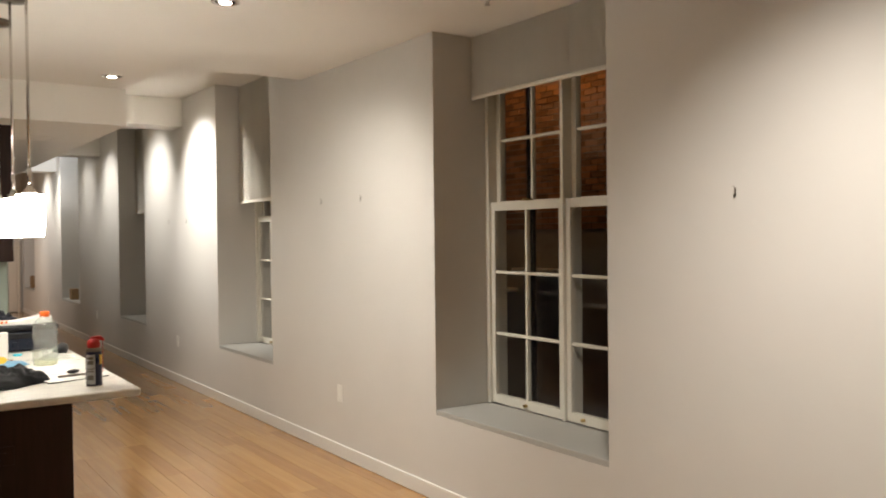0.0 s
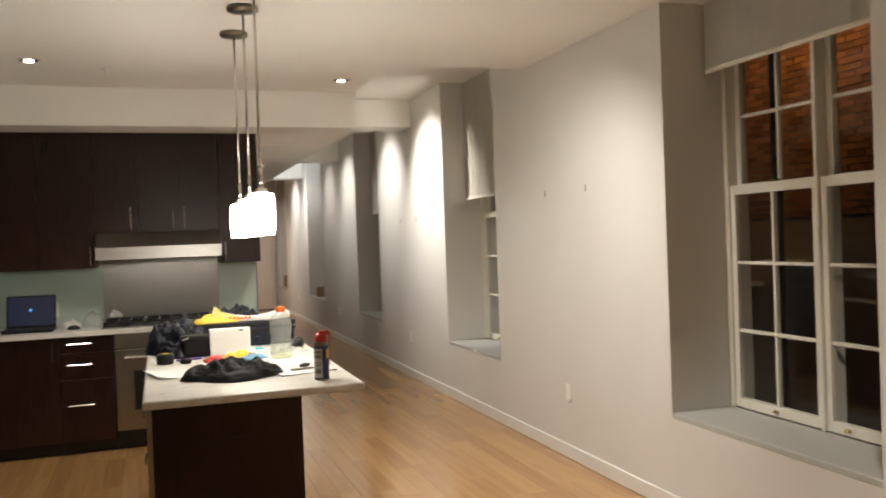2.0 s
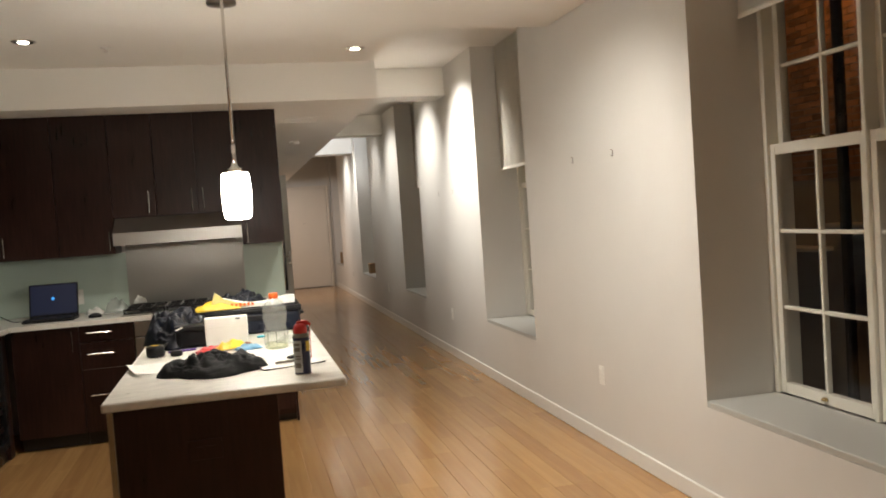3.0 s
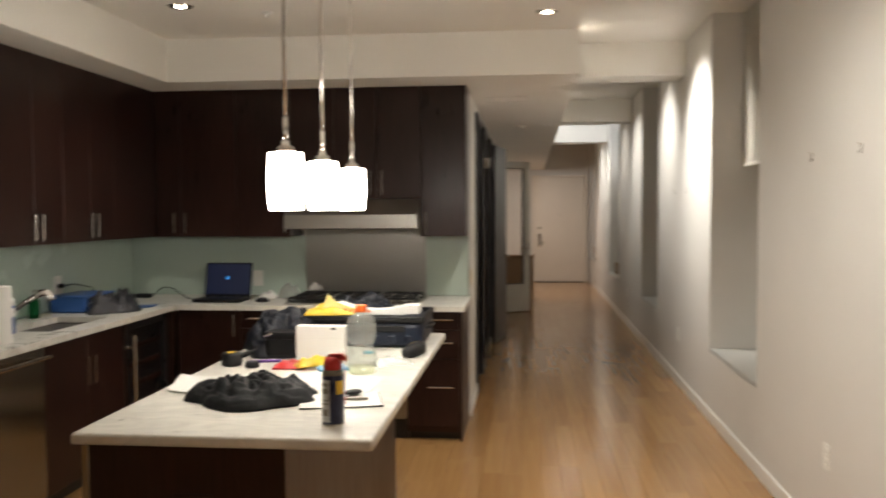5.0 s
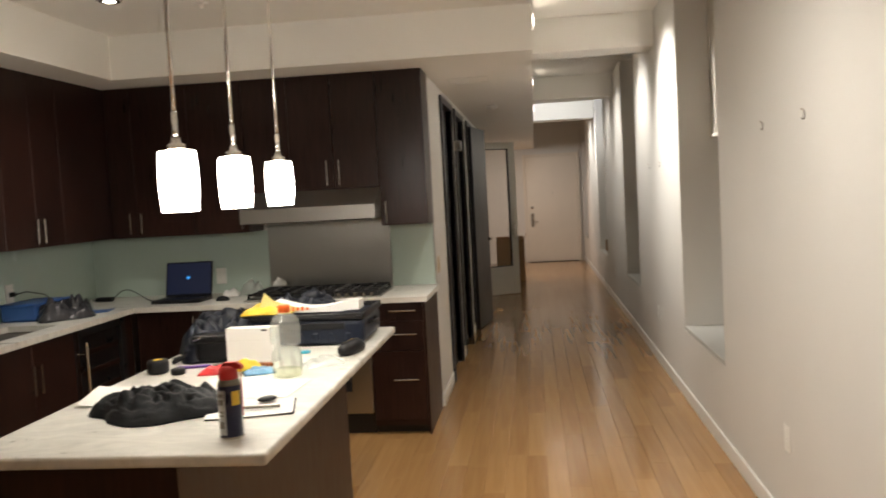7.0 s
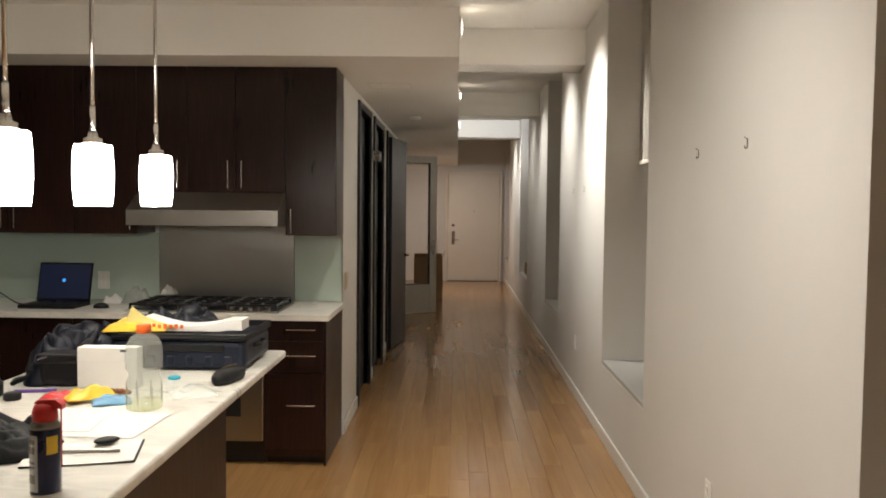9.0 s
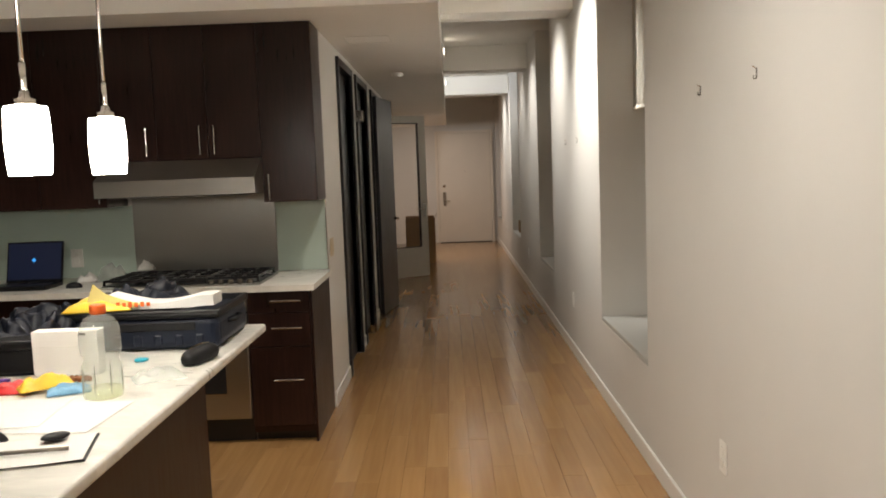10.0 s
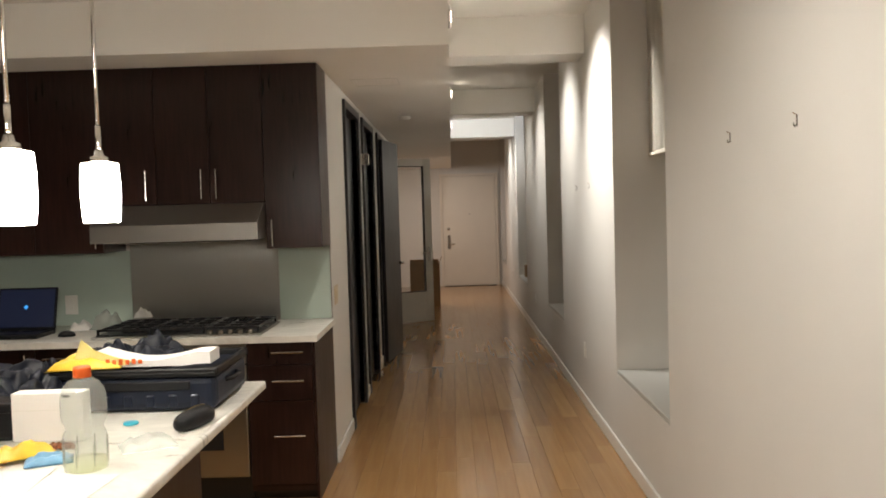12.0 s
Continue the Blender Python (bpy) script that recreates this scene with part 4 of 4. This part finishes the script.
# spray can
CX, CY = 2.588, 5.638
can = thing("spray_can", (CX, CY, T), "navy and silver spray can with a red cap", "spray can")
part("body", lathe([(0.030, 0.001), (0.0325, 0.004), (0.0325, 0.150), (0.030, 0.158), (0.022, 0.168)], (CX, CY, T), 28), mat("navy_label", (0.015, 0.018, 0.05), 0.3, 0.3), can, "", True)
part("rim", lathe([(0.031, 0.0), (0.0333, 0.001), (0.0333, 0.005), (0.031, 0.006)], (CX, CY, T), 28), M_CHROME, can, "", True)
part("shoulder", lathe([(0.0328, 0.150), (0.0305, 0.159), (0.026, 0.166), (0.024, 0.168)], (CX, CY, T), 28), M_DKNI, can, "", True)
lab = bmesh.new()
for k in range(9):
    a0, a1 = radians(195 + k * 8), radians(195 + k * 8 + 8)
    v = [lab.verts.new((CX + 0.0331 * math.cos(a), CY + 0.0331 * math.sin(a), T + z)) for a, z in ((a0, 0.012), (a1, 0.012), (a1, 0.138), (a0, 0.138))]
    lab.faces.new(v)
label = part("label_panel", lab, mat("silver_label", (0.45, 0.45, 0.44), 0.4, 0.4), can, "pale silver printed panel")
for z, hh in ((0.118, 0.010), (0.096, 0.016), (0.074, 0.005), (0.064, 0.005), (0.030, 0.020)):
    lb = bmesh.new()
    for k in range(6):
        a0, a1 = radians(207 + k * 8), radians(207 + k * 8 + 8)
        lb.faces.new([lb.verts.new((CX + 0.0334 * math.cos(a), CY + 0.0334 * math.sin(a), T + zz)) for a, zz in ((a0, z), (a1, z), (a1, z + hh), (a0, z + hh))])
    part("print_bar", lb, M_DKNI, label)
ys = bmesh.new()
for k in range(5):
    a0, a1 = radians(300 + k * 9), radians(309 + k * 9)
    ys.faces.new([ys.verts.new((CX + 0.0332 * math.cos(a), CY + 0.0332 * math.sin(a), T + zz)) for a, zz in ((a0, 0.095), (a1, 0.095), (a1, 0.135), (a0, 0.135))])
part("label_shield", ys, M_YELL, can, "yellow printed shield")
cap = part("cap", lathe([(0.025, 0.164), (0.027, 0.168), (0.027, 0.186), (0.022, 0.200), (0.010, 0.205)], (CX, CY, T), 24), M_RED, can, "red plastic cap", True)
part("spout", prism([(CX - 0.02, T + 0.192), (CX - 0.01, T + 0.212), (CX + 0.028, T + 0.214), (CX + 0.042, T + 0.203), (CX + 0.042, T + 0.192), (CX + 0.028, T + 0.196)], CY - 0.010, CY + 0.010), M_RED, cap)
part("straw", rod((CX + 0.0365, CY, T + 0.06), (CX + 0.0365, CY, T + 0.196), 0.0016, 8), M_RED, cap)

# bottle
BX, BY = 2.520, 6.405
bo = thing("plastic_bottle", (BX, BY, T), "nearly empty clear plastic bottle with an orange cap", "bottle")
prof = [(0.036, 0.002), (0.044, 0.006), (0.046, 0.02), (0.046, 0.085), (0.043, 0.098), (0.038, 0.112), (0.039, 0.122), (0.045, 0.134), (0.0465, 0.15), (0.0465, 0.19), (0.043, 0.212), (0.032, 0.232), (0.021, 0.243), (0.019, 0.248)]
pb = part("bottle_wall", lathe([(r * 1.22, z) if z < 0.235 else (r * 1.07, z) for r, z in prof], (BX, BY, T), 32), M_PET, bo, "", True)
pb.visible_shadow = False
for k in range(8):
    a = 2 * math.pi * k / 8
    part("rib", rod((BX + 0.0566 * math.cos(a), BY + 0.0566 * math.sin(a), T + 0.022), (BX + 0.0566 * math.cos(a), BY + 0.0566 * math.sin(a), T + 0.082), 0.002, 6), M_PET, pb)
part("liquid", lathe([(0.042, 0.004), (0.050, 0.008), (0.053, 0.03), (0.052, 0.031)], (BX, BY, T), 28), M_WATER, bo, "pale yellow liquid", True)
part("cap", lathe([(0.021, 0.244), (0.0225, 0.246), (0.0225, 0.268), (0.020, 0.272)], (BX, BY, T), 28), M_ORAN, bo, "orange screw cap", True)
solo("black_sweatshirt", heap(2.235, 5.94, 0.235, 0.165, 0.088, 13.0, 3.3, n=72, lumps=0.3, turn=-0.12), M_FLEECE, "crumpled black fleece sweatshirt lying on the island", "clothing", smooth=True)

# suitcase
sc_ = thing("open_suitcase", (2.44, 7.22, T), "open navy hard-shell suitcase lying on the island, full of things", "suitcase")
shell = box(2.08, 2.685, 7.02, 7.44, T + 0.002, T + 0.125, 0.03, seg=3)
part("shell", shell, M_NAVY, sc_, "ribbed navy shell")
for k in range(7):
    part("rib", box(2.15 + 0.075 * k, 2.18 + 0.075 * k, 7.013, 7.025, T + 0.018, T + 0.06, 0.005), M_NAVY, sc_)
part("front_pocket", box(2.30, 2.60, 7.014, 7.024, T + 0.075, T + 0.105, 0.003), M_RUB, sc_)
rim = bmesh.new()
for q in ((2.075, 2.69, 7.015, 7.035), (2.075, 2.69, 7.425, 7.445), (2.075, 2.095, 7.035, 7.425), (2.67, 2.69, 7.035, 7.425)):
    box(*q, T + 0.118, T + 0.146, 0.004, bm=rim)
part("zip_rim", rim, M_RUB, sc_, "black zip rim")
part("zip", tube([(2.08, 7.012, T + 0.132), (2.38, 7.011, T + 0.132), (2.685, 7.012, T + 0.132)], 0.0025, 6), M_RUB, sc_)
part("side_handle", tube([(2.686, 7.14, T + 0.085), (2.705, 7.16, T + 0.085), (2.705, 7.26, T + 0.085), (2.686, 7.28, T + 0.085)], 0.008, 8), M_RUB, sc_, "", True)
T_OLD = T
T = T_OLD + 0.10
solo("dark_clothing", heap(2.33, 7.26, 0.22, 0.15, 0.125, 12, 7., n=36), M_NYLON, "dark grey clothes packed in the suitcase", "clothing", smooth=True)
T = T_OLD
solo("puffer_jacket", heap(2.05, 7., 0.20, 0.30, 0.19, 15.0, 12.4, lumps=0.35, turn=0.30), M_NYLON, "dark navy puffer jacket thrown over the suitcase edge", "jacket", smooth=True)
bag = thing("black_camera_bag", (2.10, 6.78, T), "small black bag with a steel buckle beside the jacket", "bag")
part("body", box(2.03, 2.19, 6.7, 6.85, T + 0.001, T + 0.11, 0.025, seg=3), M_LEATH, bag)
part("flap", box(2.025, 2.195, 6.693, 6.8, T + 0.085, T + 0.118, 0.010, seg=2), M_LEATH, bag)
part("strap", tube([(2.03, 6.75, T + 0.05), (1.98, 6.72, T + 0.03), (1.94, 6.7, T + 0.012), (1.92, 6.76, T + 0.012), (1.98, 6.83, T + 0.02), (2.03, 6.83, T + 0.05)], 0.009, 8), M_RUB, bag, "", True)
part("buckle", rod((2.035, 6.69, T + 0.10), (2.07, 6.69, T + 0.112), 0.005, 8), M_CHROME, bag)

# printed bag and rolled paper over the case
pbg = thing("yellow_plastic_bag", (2.22, 7.08, T + 0.147), "crumpled yellow carrier bag with orange printed shapes", "bag")
part("film", packet(2.235, 7.09, T + 0.150, 0.24, 0.14, 0.045, 8, 2.0), M_YELL, pbg, "", True)
peak = prism([(2.20, T + 0.175), (2.228, T + 0.248), (2.27, T + 0.212), (2.33, T + 0.19), (2.40, T + 0.17), (2.36, T + 0.155)], 7.05, 7.056)
part("torn_corner", peak, mat("pale_yellow_film", (0.78, 0.66, 0.25), 0.4, vary=0.1), pbg)
for k in range(6):
    part("print_mark", box(2.31 + 0.022 * k, 2.323 + 0.022 * k, 7.046, 7.048, T + 0.158 + 0.001 * k, T + 0.180 - 0.003 * (k % 2)), M_ORAN, pbg)
curve = []
for k in range(15):
    s = k / 14
    curve.append((2.27 + 0.39 * s, T + 0.205 - 0.030 * math.sin(math.pi * min(1, s * 1.15)) - 0.010 * s))
out = curve + [(x, max(T + 0.150, z - 0.040)) for x, z in reversed(curve)]
solo("rolled_paper", prism(out, 7.058, 7.17), M_PAPER, "white sheet of paper curling across the suitcase", "paper")

wb_ = thing("white_carton", (2.285, 6.71, T), "small white product carton standing on the island", "box")
part("carton", box(2.177, 2.390, 6.685, 6.74, T + 0.001, T + 0.147, 0.004, seg=2), M_PAPER, wb_)
part("notch", box(2.330, 2.353, 6.684, 6.685, T + 0.132, T + 0.139), M_RUB, wb_)
part("lid_seam", box(2.179, 2.388, 6.684, 6.685, T + 0.095, T + 0.0962), M_ALU, wb_)
po = thing("black_pouch", (2.672, 6.89, T), "small black zipped leather pouch", "pouch")
pz = bmesh.new()
bmesh.ops.create_uvsphere(pz, u_segments=20, v_segments=12, radius=1.0)
for v in pz.verts:
    v.co = Vector((v.co.x * 0.038, math.copysign(abs(v.co.y) ** 0.55, v.co.y) * 0.095, max(-0.6, v.co.z) * 0.034 + 0.0215))
turned(pz, 2.668, 6.84, T, -14)
part("body", pz, M_LEATH, po, "", True)
part("zip", turned(tube([(-0.012, -0.085, 0.036), (-0.010, -0.04, 0.052), (-0.008, 0.02, 0.056), (-0.006, 0.07, 0.050)], 0.0025, 6), 2.668, 6.84, T, -14), M_BRASS, po)

tm = thing("tape_measure", (1.945, 6.545, T), "black tape measure with a yellow label", "tape measure")
part("case", lathe([(0.037, 0.001), (0.043, 0.006), (0.044, 0.046), (0.037, 0.054)], (1.945, 6.545, T), 20), M_RUB, tm, "", True)
part("label", lathe([(0.012, 0.0535), (0.019, 0.0545), (0.019, 0.0552), (0.012, 0.0555)], (1.945, 6.545, T), 20), M_YELL, tm)
solo("lens_cap", lathe([(0.024, 0.001), (0.028, 0.004), (0.028, 0.022), (0.022, 0.026)], (2.045, 6.505, T), 20), M_RUB, "small black plastic lid on the island", "lid", smooth=True)
solo("purple_marker", rod((2.00, 6.600, T + 0.007), (2.13, 6.630, T + 0.007), 0.006, 10), M_PURP, "thin purple marker pen", "pen")
solo("snack_wrapper", packet(2.20, 6.510, T + 0.001, 0.13, 0.09, 0.028, 8, 5.2), M_RED, "crumpled red snack wrapper", "wrapper", "snack wrappers", smooth=True)
solo("snack_wrapper", packet(2.30, 6.510, T + 0.012, 0.15, 0.08, 0.036, 38, 8.6), M_YELL, "crumpled yellow snack wrapper", "wrapper", "snack wrappers", smooth=True)
solo("snack_wrapper", packet(2.385, 6.480, T + 0.002, 0.12, 0.08, 0.024, 24, 1.9), M_LBLUE, "crumpled light blue snack wrapper", "wrapper", "snack wrappers", smooth=True)
nb = bmesh.new()
for k in range(9):
    b = bmesh.new()
    bmesh.ops.create_icosphere(b, subdivisions=1, radius=0.010, matrix=pose(2.33 + 0.016 * (k % 5), 6.600 + 0.018 * (k // 5), T + 0.010))
    merge(nb, b)
tagged(solo("loose_snacks", nb, M_BROWN, "brown dried snacks scattered on the marble", "snack"), kind="stuff")
solo("paper_sheet", sheet(1.87, 2.14, 6.03, 6.32, T + 0.003, 14, 0.012), M_PAPER, "white paper sheets under the sweatshirt", "paper", "loose papers")
solo("paper_sheet", sheet(2.40, 2.62, 6.08, 6.36, T + 0.0025, -3), M_PAPER, "white paper sheet lying on the marble", "paper", "loose papers")
solo("paper_sheet", sheet(2.24, 2.45, 6.12, 6.4, T + 0.0045, 6), M_PAPER, "white paper sheet under the wrappers", "paper", "loose papers")
cl = thing("notepad", (2.54, 5.92, T), "white notepad with dark edges lying on the island", "notepad")
part("board", turned(box(-0.135, 0.135, -0.10, 0.10, 0.001, 0.004), 2.545, 5.93, T, 14), M_RUB, cl)
part("page", turned(sheet(-0.137, 0.131, -0.104, 0.096, 0.0055, 0, 0.003), 2.545, 5.93, T, 14), M_PAPER, cl)
solo("ballpoint_pen", rod((2.49, 5.895, T + 0.014), (2.64, 5.92, T + 0.014), 0.005, 10), M_DKNI, "dark metal ballpoint pen on the notepad", "pen", at=(2.56, 5.91, T + 0.009))
kf = bmesh.new()
bmesh.ops.create_uvsphere(kf, u_segments=16, v_segments=8, radius=1.0)
for v in kf.verts:
    v.co = Vector((v.co.x * 0.021, v.co.y * 0.034, v.co.z * 0.009 + 0.018))
solo("key_fob", turned(kf, 2.572, 6., T, -50), M_RUB, "small black key fob on the notepad", "key fob", smooth=True)
solo("bottle_lid", lathe([(0.02, 0.001), (0.023, 0.003), (0.023, 0.008), (0.018, 0.010)], (2.456, 6.87, T), 20), M_CYAN, "small cyan plastic lid", "lid", smooth=True)
w_ = solo("clear_wrapper", packet(2.60, 6.62, T + 0.001, 0.15, 0.12, 0.026, 30, 4.4), M_FILMC, "crumpled clear plastic wrapper", "wrapper", smooth=True)
w_.visible_shadow = False

# ---- things on the worktop ----
lp = thing("laptop", (0.985, 8.98, T), "open black laptop with dark blue screen on the worktop", "laptop")
part("base", box(0.812, 1.162, 8.85, 9.08, T + 0.001, T + 0.024, 0.004), M_RUB, lp)
part("keyboard", box(0.832, 1.142, 8.90, 9.06, T + 0.0242, T + 0.0262), M_BLACK, lp)
LM = pose(0.99, 9.075, T + 0.022, -14)
b = box(-0.172, 0.172, -0.006, 0.006, 0.0, 0.25, 0.003)
bmesh.ops.transform(b, matrix=LM, verts=b.verts)
lid = part("lid", b, M_RUB, lp)
b = box(-0.160, 0.160, -0.008, -0.0065, 0.018, 0.238)
bmesh.ops.transform(b, matrix=LM, verts=b.verts)
part("screen", b, M_LCD, lid, "dark blue lit screen")
b = box(-0.010, 0.010, -0.0095, -0.0085, -0.010, 0.010)
bmesh.ops.transform(b, matrix=LM @ pose(-0.005, 0, 0.135, 0, 45, 0), verts=b.verts)
part("screen_mark", b, M_LOGO, lid, "small cyan mark on the screen")
ms = bmesh.new()
bmesh.ops.create_uvsphere(ms, u_segments=16, v_segments=10, radius=1.0)
for v in ms.verts:
    v.co = Vector((v.co.x * 0.048, v.co.y * 0.028, max(-0.2, v.co.z) * 0.028 + 0.007))
solo("mouse", turned(ms, 1.30, 8.92, T, 10), M_RUB, "black computer mouse beside the laptop", "mouse", smooth=True)
pts = []
for k in range(25):
    s = k / 24
    pts.append((0.82 - 0.63 * s, 8.99 + 0.20 * s + 0.03 * math.sin(9 * s), T + 0.006 + 0.085 * max(0, math.sin(math.pi * min(1, max(0, (s - 0.15) / 0.6)))) ** 2))
solo("laptop_cable", tube(pts, 0.0035, 6), M_RUB, "thin black laptop cable lying on the worktop", "cable", smooth=True)
solo("power_brick", box(0.25, 0.37, 9.13, 9.19, T + 0.001, T + 0.032, 0.006, seg=2), M_RUB, "black laptop power brick", "power adapter")
solo("tissue", packet(1.26, 9.20, T + 0.001, 0.13, 0.10, 0.050, 20, 6.1), M_PAPER, "crumpled white tissue by the wall", "tissue", "tissues", smooth=True)
f_ = solo("clear_bag", packet(1.42, 9.20, T + 0.001, 0.17, 0.13, 0.11, -10, 9.7), M_FILMC, "crumpled clear plastic bag by the cooktop", "bag", smooth=True)
f_.visible_shadow = False
solo("tissue", packet(1.58, 9.34, T + 0.048, 0.10, 0.05, 0.05, 5, 2.7), M_PAPER, "crumpled white tissue behind the grates", "tissue", "tissues", smooth=True, at=(1.58, 9.34, T + 0.048))
for tx, ty, hh in ((0.525, 6.88, 0.275), (0.595, 7.01, 0.28)):
    r = thing("paper_towel_roll", (tx, ty, T), "upright white paper towel roll on the worktop", "paper towel", "paper towel rolls")
    part("paper", lathe([(0.064, 0.001), (0.066, 0.004), (0.066, hh - 0.004), (0.064, hh), (0.022, hh - 0.001)], (tx, ty, T), 32), M_TOWEL, r, "", True)
    part("core", lathe([(0.020, hh), (0.021, hh + 0.001), (0.014, hh + 0.0005)], (tx, ty, T), 20), M_CARD, r)
lf = bmesh.new()
q = [lf.verts.new(p) for p in ((0.575, 6.835, T + 0.27), (0.60, 6.74, T + 0.004), (0.65, 6.84, T + 0.004), (0.595, 6.87, T + 0.27))]
lf.faces.new(q)
bmesh.ops.solidify(lf, geom=lf.faces[:], thickness=0.002)
solo("loose_towel_sheet", lf, M_TOWEL, "loose paper towel sheet hanging from the roll", "paper towel")
solo("purple_coaster", lathe([(0.028, 0.001), (0.030, 0.003), (0.030, 0.008), (0.02, 0.010)], (0.66, 6.67, T), 18), M_PURP, "flat purple plastic coaster", "coaster", smooth=True)
wp = thing("wipes_tub", (0.43, 7.33, T), "white and blue cleaning wipes tub", "tub")
part("tub", lathe([(0.040, 0.001), (0.042, 0.004), (0.042, 0.16), (0.038, 0.168)], (0.43, 7.33, T), 24), M_BLUE, wp, "", True)
part("lid", lathe([(0.043, 0.150), (0.043, 0.178), (0.036, 0.186)], (0.43, 7.33, T), 24), M_PAPER, wp, "white lid", True)
part("label", lathe([(0.0425, 0.09), (0.0427, 0.092), (0.0427, 0.135), (0.0425, 0.137)], (0.43, 7.33, T), 24), M_PAPER, wp, "white label band", True)
fa = thing("kitchen_tap", (0.24, 7.64, T), "satin nickel single-lever kitchen tap", "tap")
part("base", lathe([(0.028, 0.0), (0.030, 0.004), (0.022, 0.012), (0.020, 0.07)], (0.24, 7.64, T), 20), M_CHROME, fa, "", True)
part("spout", tube([(0.24, 7.64, T + 0.055), (0.262, 7.652, T + 0.085), (0.31, 7.68, T + 0.125), (0.37, 7.715, T + 0.168)], 0.016, 14), M_CHROME, fa, "", True)
part("spray_head", tube([(0.362, 7.71, T + 0.162), (0.385, 7.723, T + 0.178), (0.41, 7.738, T + 0.178), (0.428, 7.748, T + 0.150), (0.432, 7.75, T + 0.132)], 0.023, 16), M_CHROME, fa, "rounded pull-out spray head", True)
part("lever", tube([(0.24, 7.62, T + 0.07), (0.235, 7.585, T + 0.13), (0.24, 7.60, T + 0.165), (0.25, 7.65, T + 0.19)], 0.006, 8), M_DKNI, fa, "", True)
so_ = thing("soap_bottle", (0.20, 7.95, T), "green soap bottle with a pump top", "soap bottle")
part("bottle", lathe([(0.028, 0.001), (0.032, 0.006), (0.032, 0.10), (0.015, 0.125), (0.012, 0.13)], (0.20, 7.95, T), 20), M_GREEN, so_, "", True)
part("pump", rod((0.20, 7.95, T + 0.13), (0.20, 7.95, T + 0.175), 0.006), M_CHROME, so_)
part("nozzle", rod((0.195, 7.95, T + 0.172), (0.25, 7.95, T + 0.166), 0.007), M_CHROME, so_)
bb_ = thing("blue_basin", (0.25, 8.42, T), "blue plastic tray standing behind the sink", "basin")
part("wall", box(0.14, 0.38, 8.2, 8.58, T + 0.001, T + 0.105, 0.018, seg=3), M_BLUE, bb_)
part("rim", box(0.132, 0.388, 8.192, 8.588, T + 0.095, T + 0.110, 0.006), M_BLUE, bb_)
solo("grey_plastic_bag", heap(0.49, 8.34, 0.16, 0.20, 0.17, 9.0, 21.5, n=40), M_GREYB, "crumpled dark grey plastic bag on the worktop", "bag", smooth=True)
solo("blue_cloth", sheet(0.50, 0.66, 8.52, 8.66, T + 0.006, 12, 0.004, 0.005), M_BLUE, "flat blue sponge cloth on the worktop", "cloth")
ko = thing("wall_outlet", (0.108, 8.36, 1.03), "kitchen outlet with a black plug on the green glass", "outlet")
part("plate", box(0.108, 0.114, 8.32, 8.4, 1.02, 1.14, 0.002), M_PLATE, ko)
part("plug", box(0.114, 0.15, 8.345, 8.375, 1.06, 1.09, 0.005), M_RUB, ko)
part("cord", tube([(0.15, 8.36, 1.075), (0.19, 8.42, 1.085), (0.24, 8.54, 1.05), (0.26, 8.64, 0.96), (0.27, 8.68, T + 0.004)], 0.004, 6), M_RUB, ko, "", True)

# ---- floor boards, last ----
floor = tagged(part("floor", box(-2.2, 5.15, Y0 - 0.2, Y1 + 0.3, -0.12, -0.012), M_OAK), "varnished honey maple plank floor", "floor", kind="structure")


def board(y0, y1, w):
    g, e = 0.0003, 0.0008
    a, b, h = y0 + g, y1 - g, w / 2 - g
    v = [(-h, a, -0.014), (h, a, -0.014), (h, b, -0.014), (-h, b, -0.014), (-h, a, -e), (h, a, -e), (h, b, -e), (-h, b, -e),
         (-h + e, a + e, 0), (h - e, a + e, 0), (h - e, b - e, 0), (-h + e, b - e, 0)]
    f = [(8, 9, 10, 11)]
    for k in range(4):
        j = (k + 1) % 4
        f.extend([(k, j, 4 + j, 4 + k), (4 + k, 4 + j, 8 + j, 8 + k)])
    return v, f


rng = random.Random(4)
PW = 0.114
far_v, far_f = [], []
lengths = {}
x = -2.0
while x < 4.49:
    y = Y0 - rng.random() * 1.2
    while y < Y1:
        n = rng.choice((0.75, 0.95, 1.15, 1.35, 1.6))
        near = 2.7 < x < 4.5 and 4.6 < y < 13.5 or 0.75 < x <= 2.7 and 7.3 < y < 8.7 or 0.75 < x < 1.9 and 6.2 < y < 7.3
        if near:
            if n not in lengths:
                v, f = board(0, n, PW)
                me = bpy.data.meshes.new("plank")
                me.from_pydata(v, [], f)
                me.materials.append(M_OAK)
                lengths[n] = me
            ob = new("plank", lengths[n])
            ob.location = (x + PW / 2, y, rng.uniform(-0.0004, 0.0004))
            ob.parent = floor
        else:
            v, f = board(y, y + n, PW)
            k = len(far_v)
            far_v.extend((a + x + PW / 2, b, c) for a, b, c in v)
            far_f.extend(tuple(i + k for i in q) for q in f)
        y += n
    x += PW
me = bpy.data.meshes.new("planks")
me.from_pydata(far_v, [], far_f)
me.materials.append(M_OAK)
ob = new("planks", me)
ob.parent = floor
ob["kind"] = "stuff"
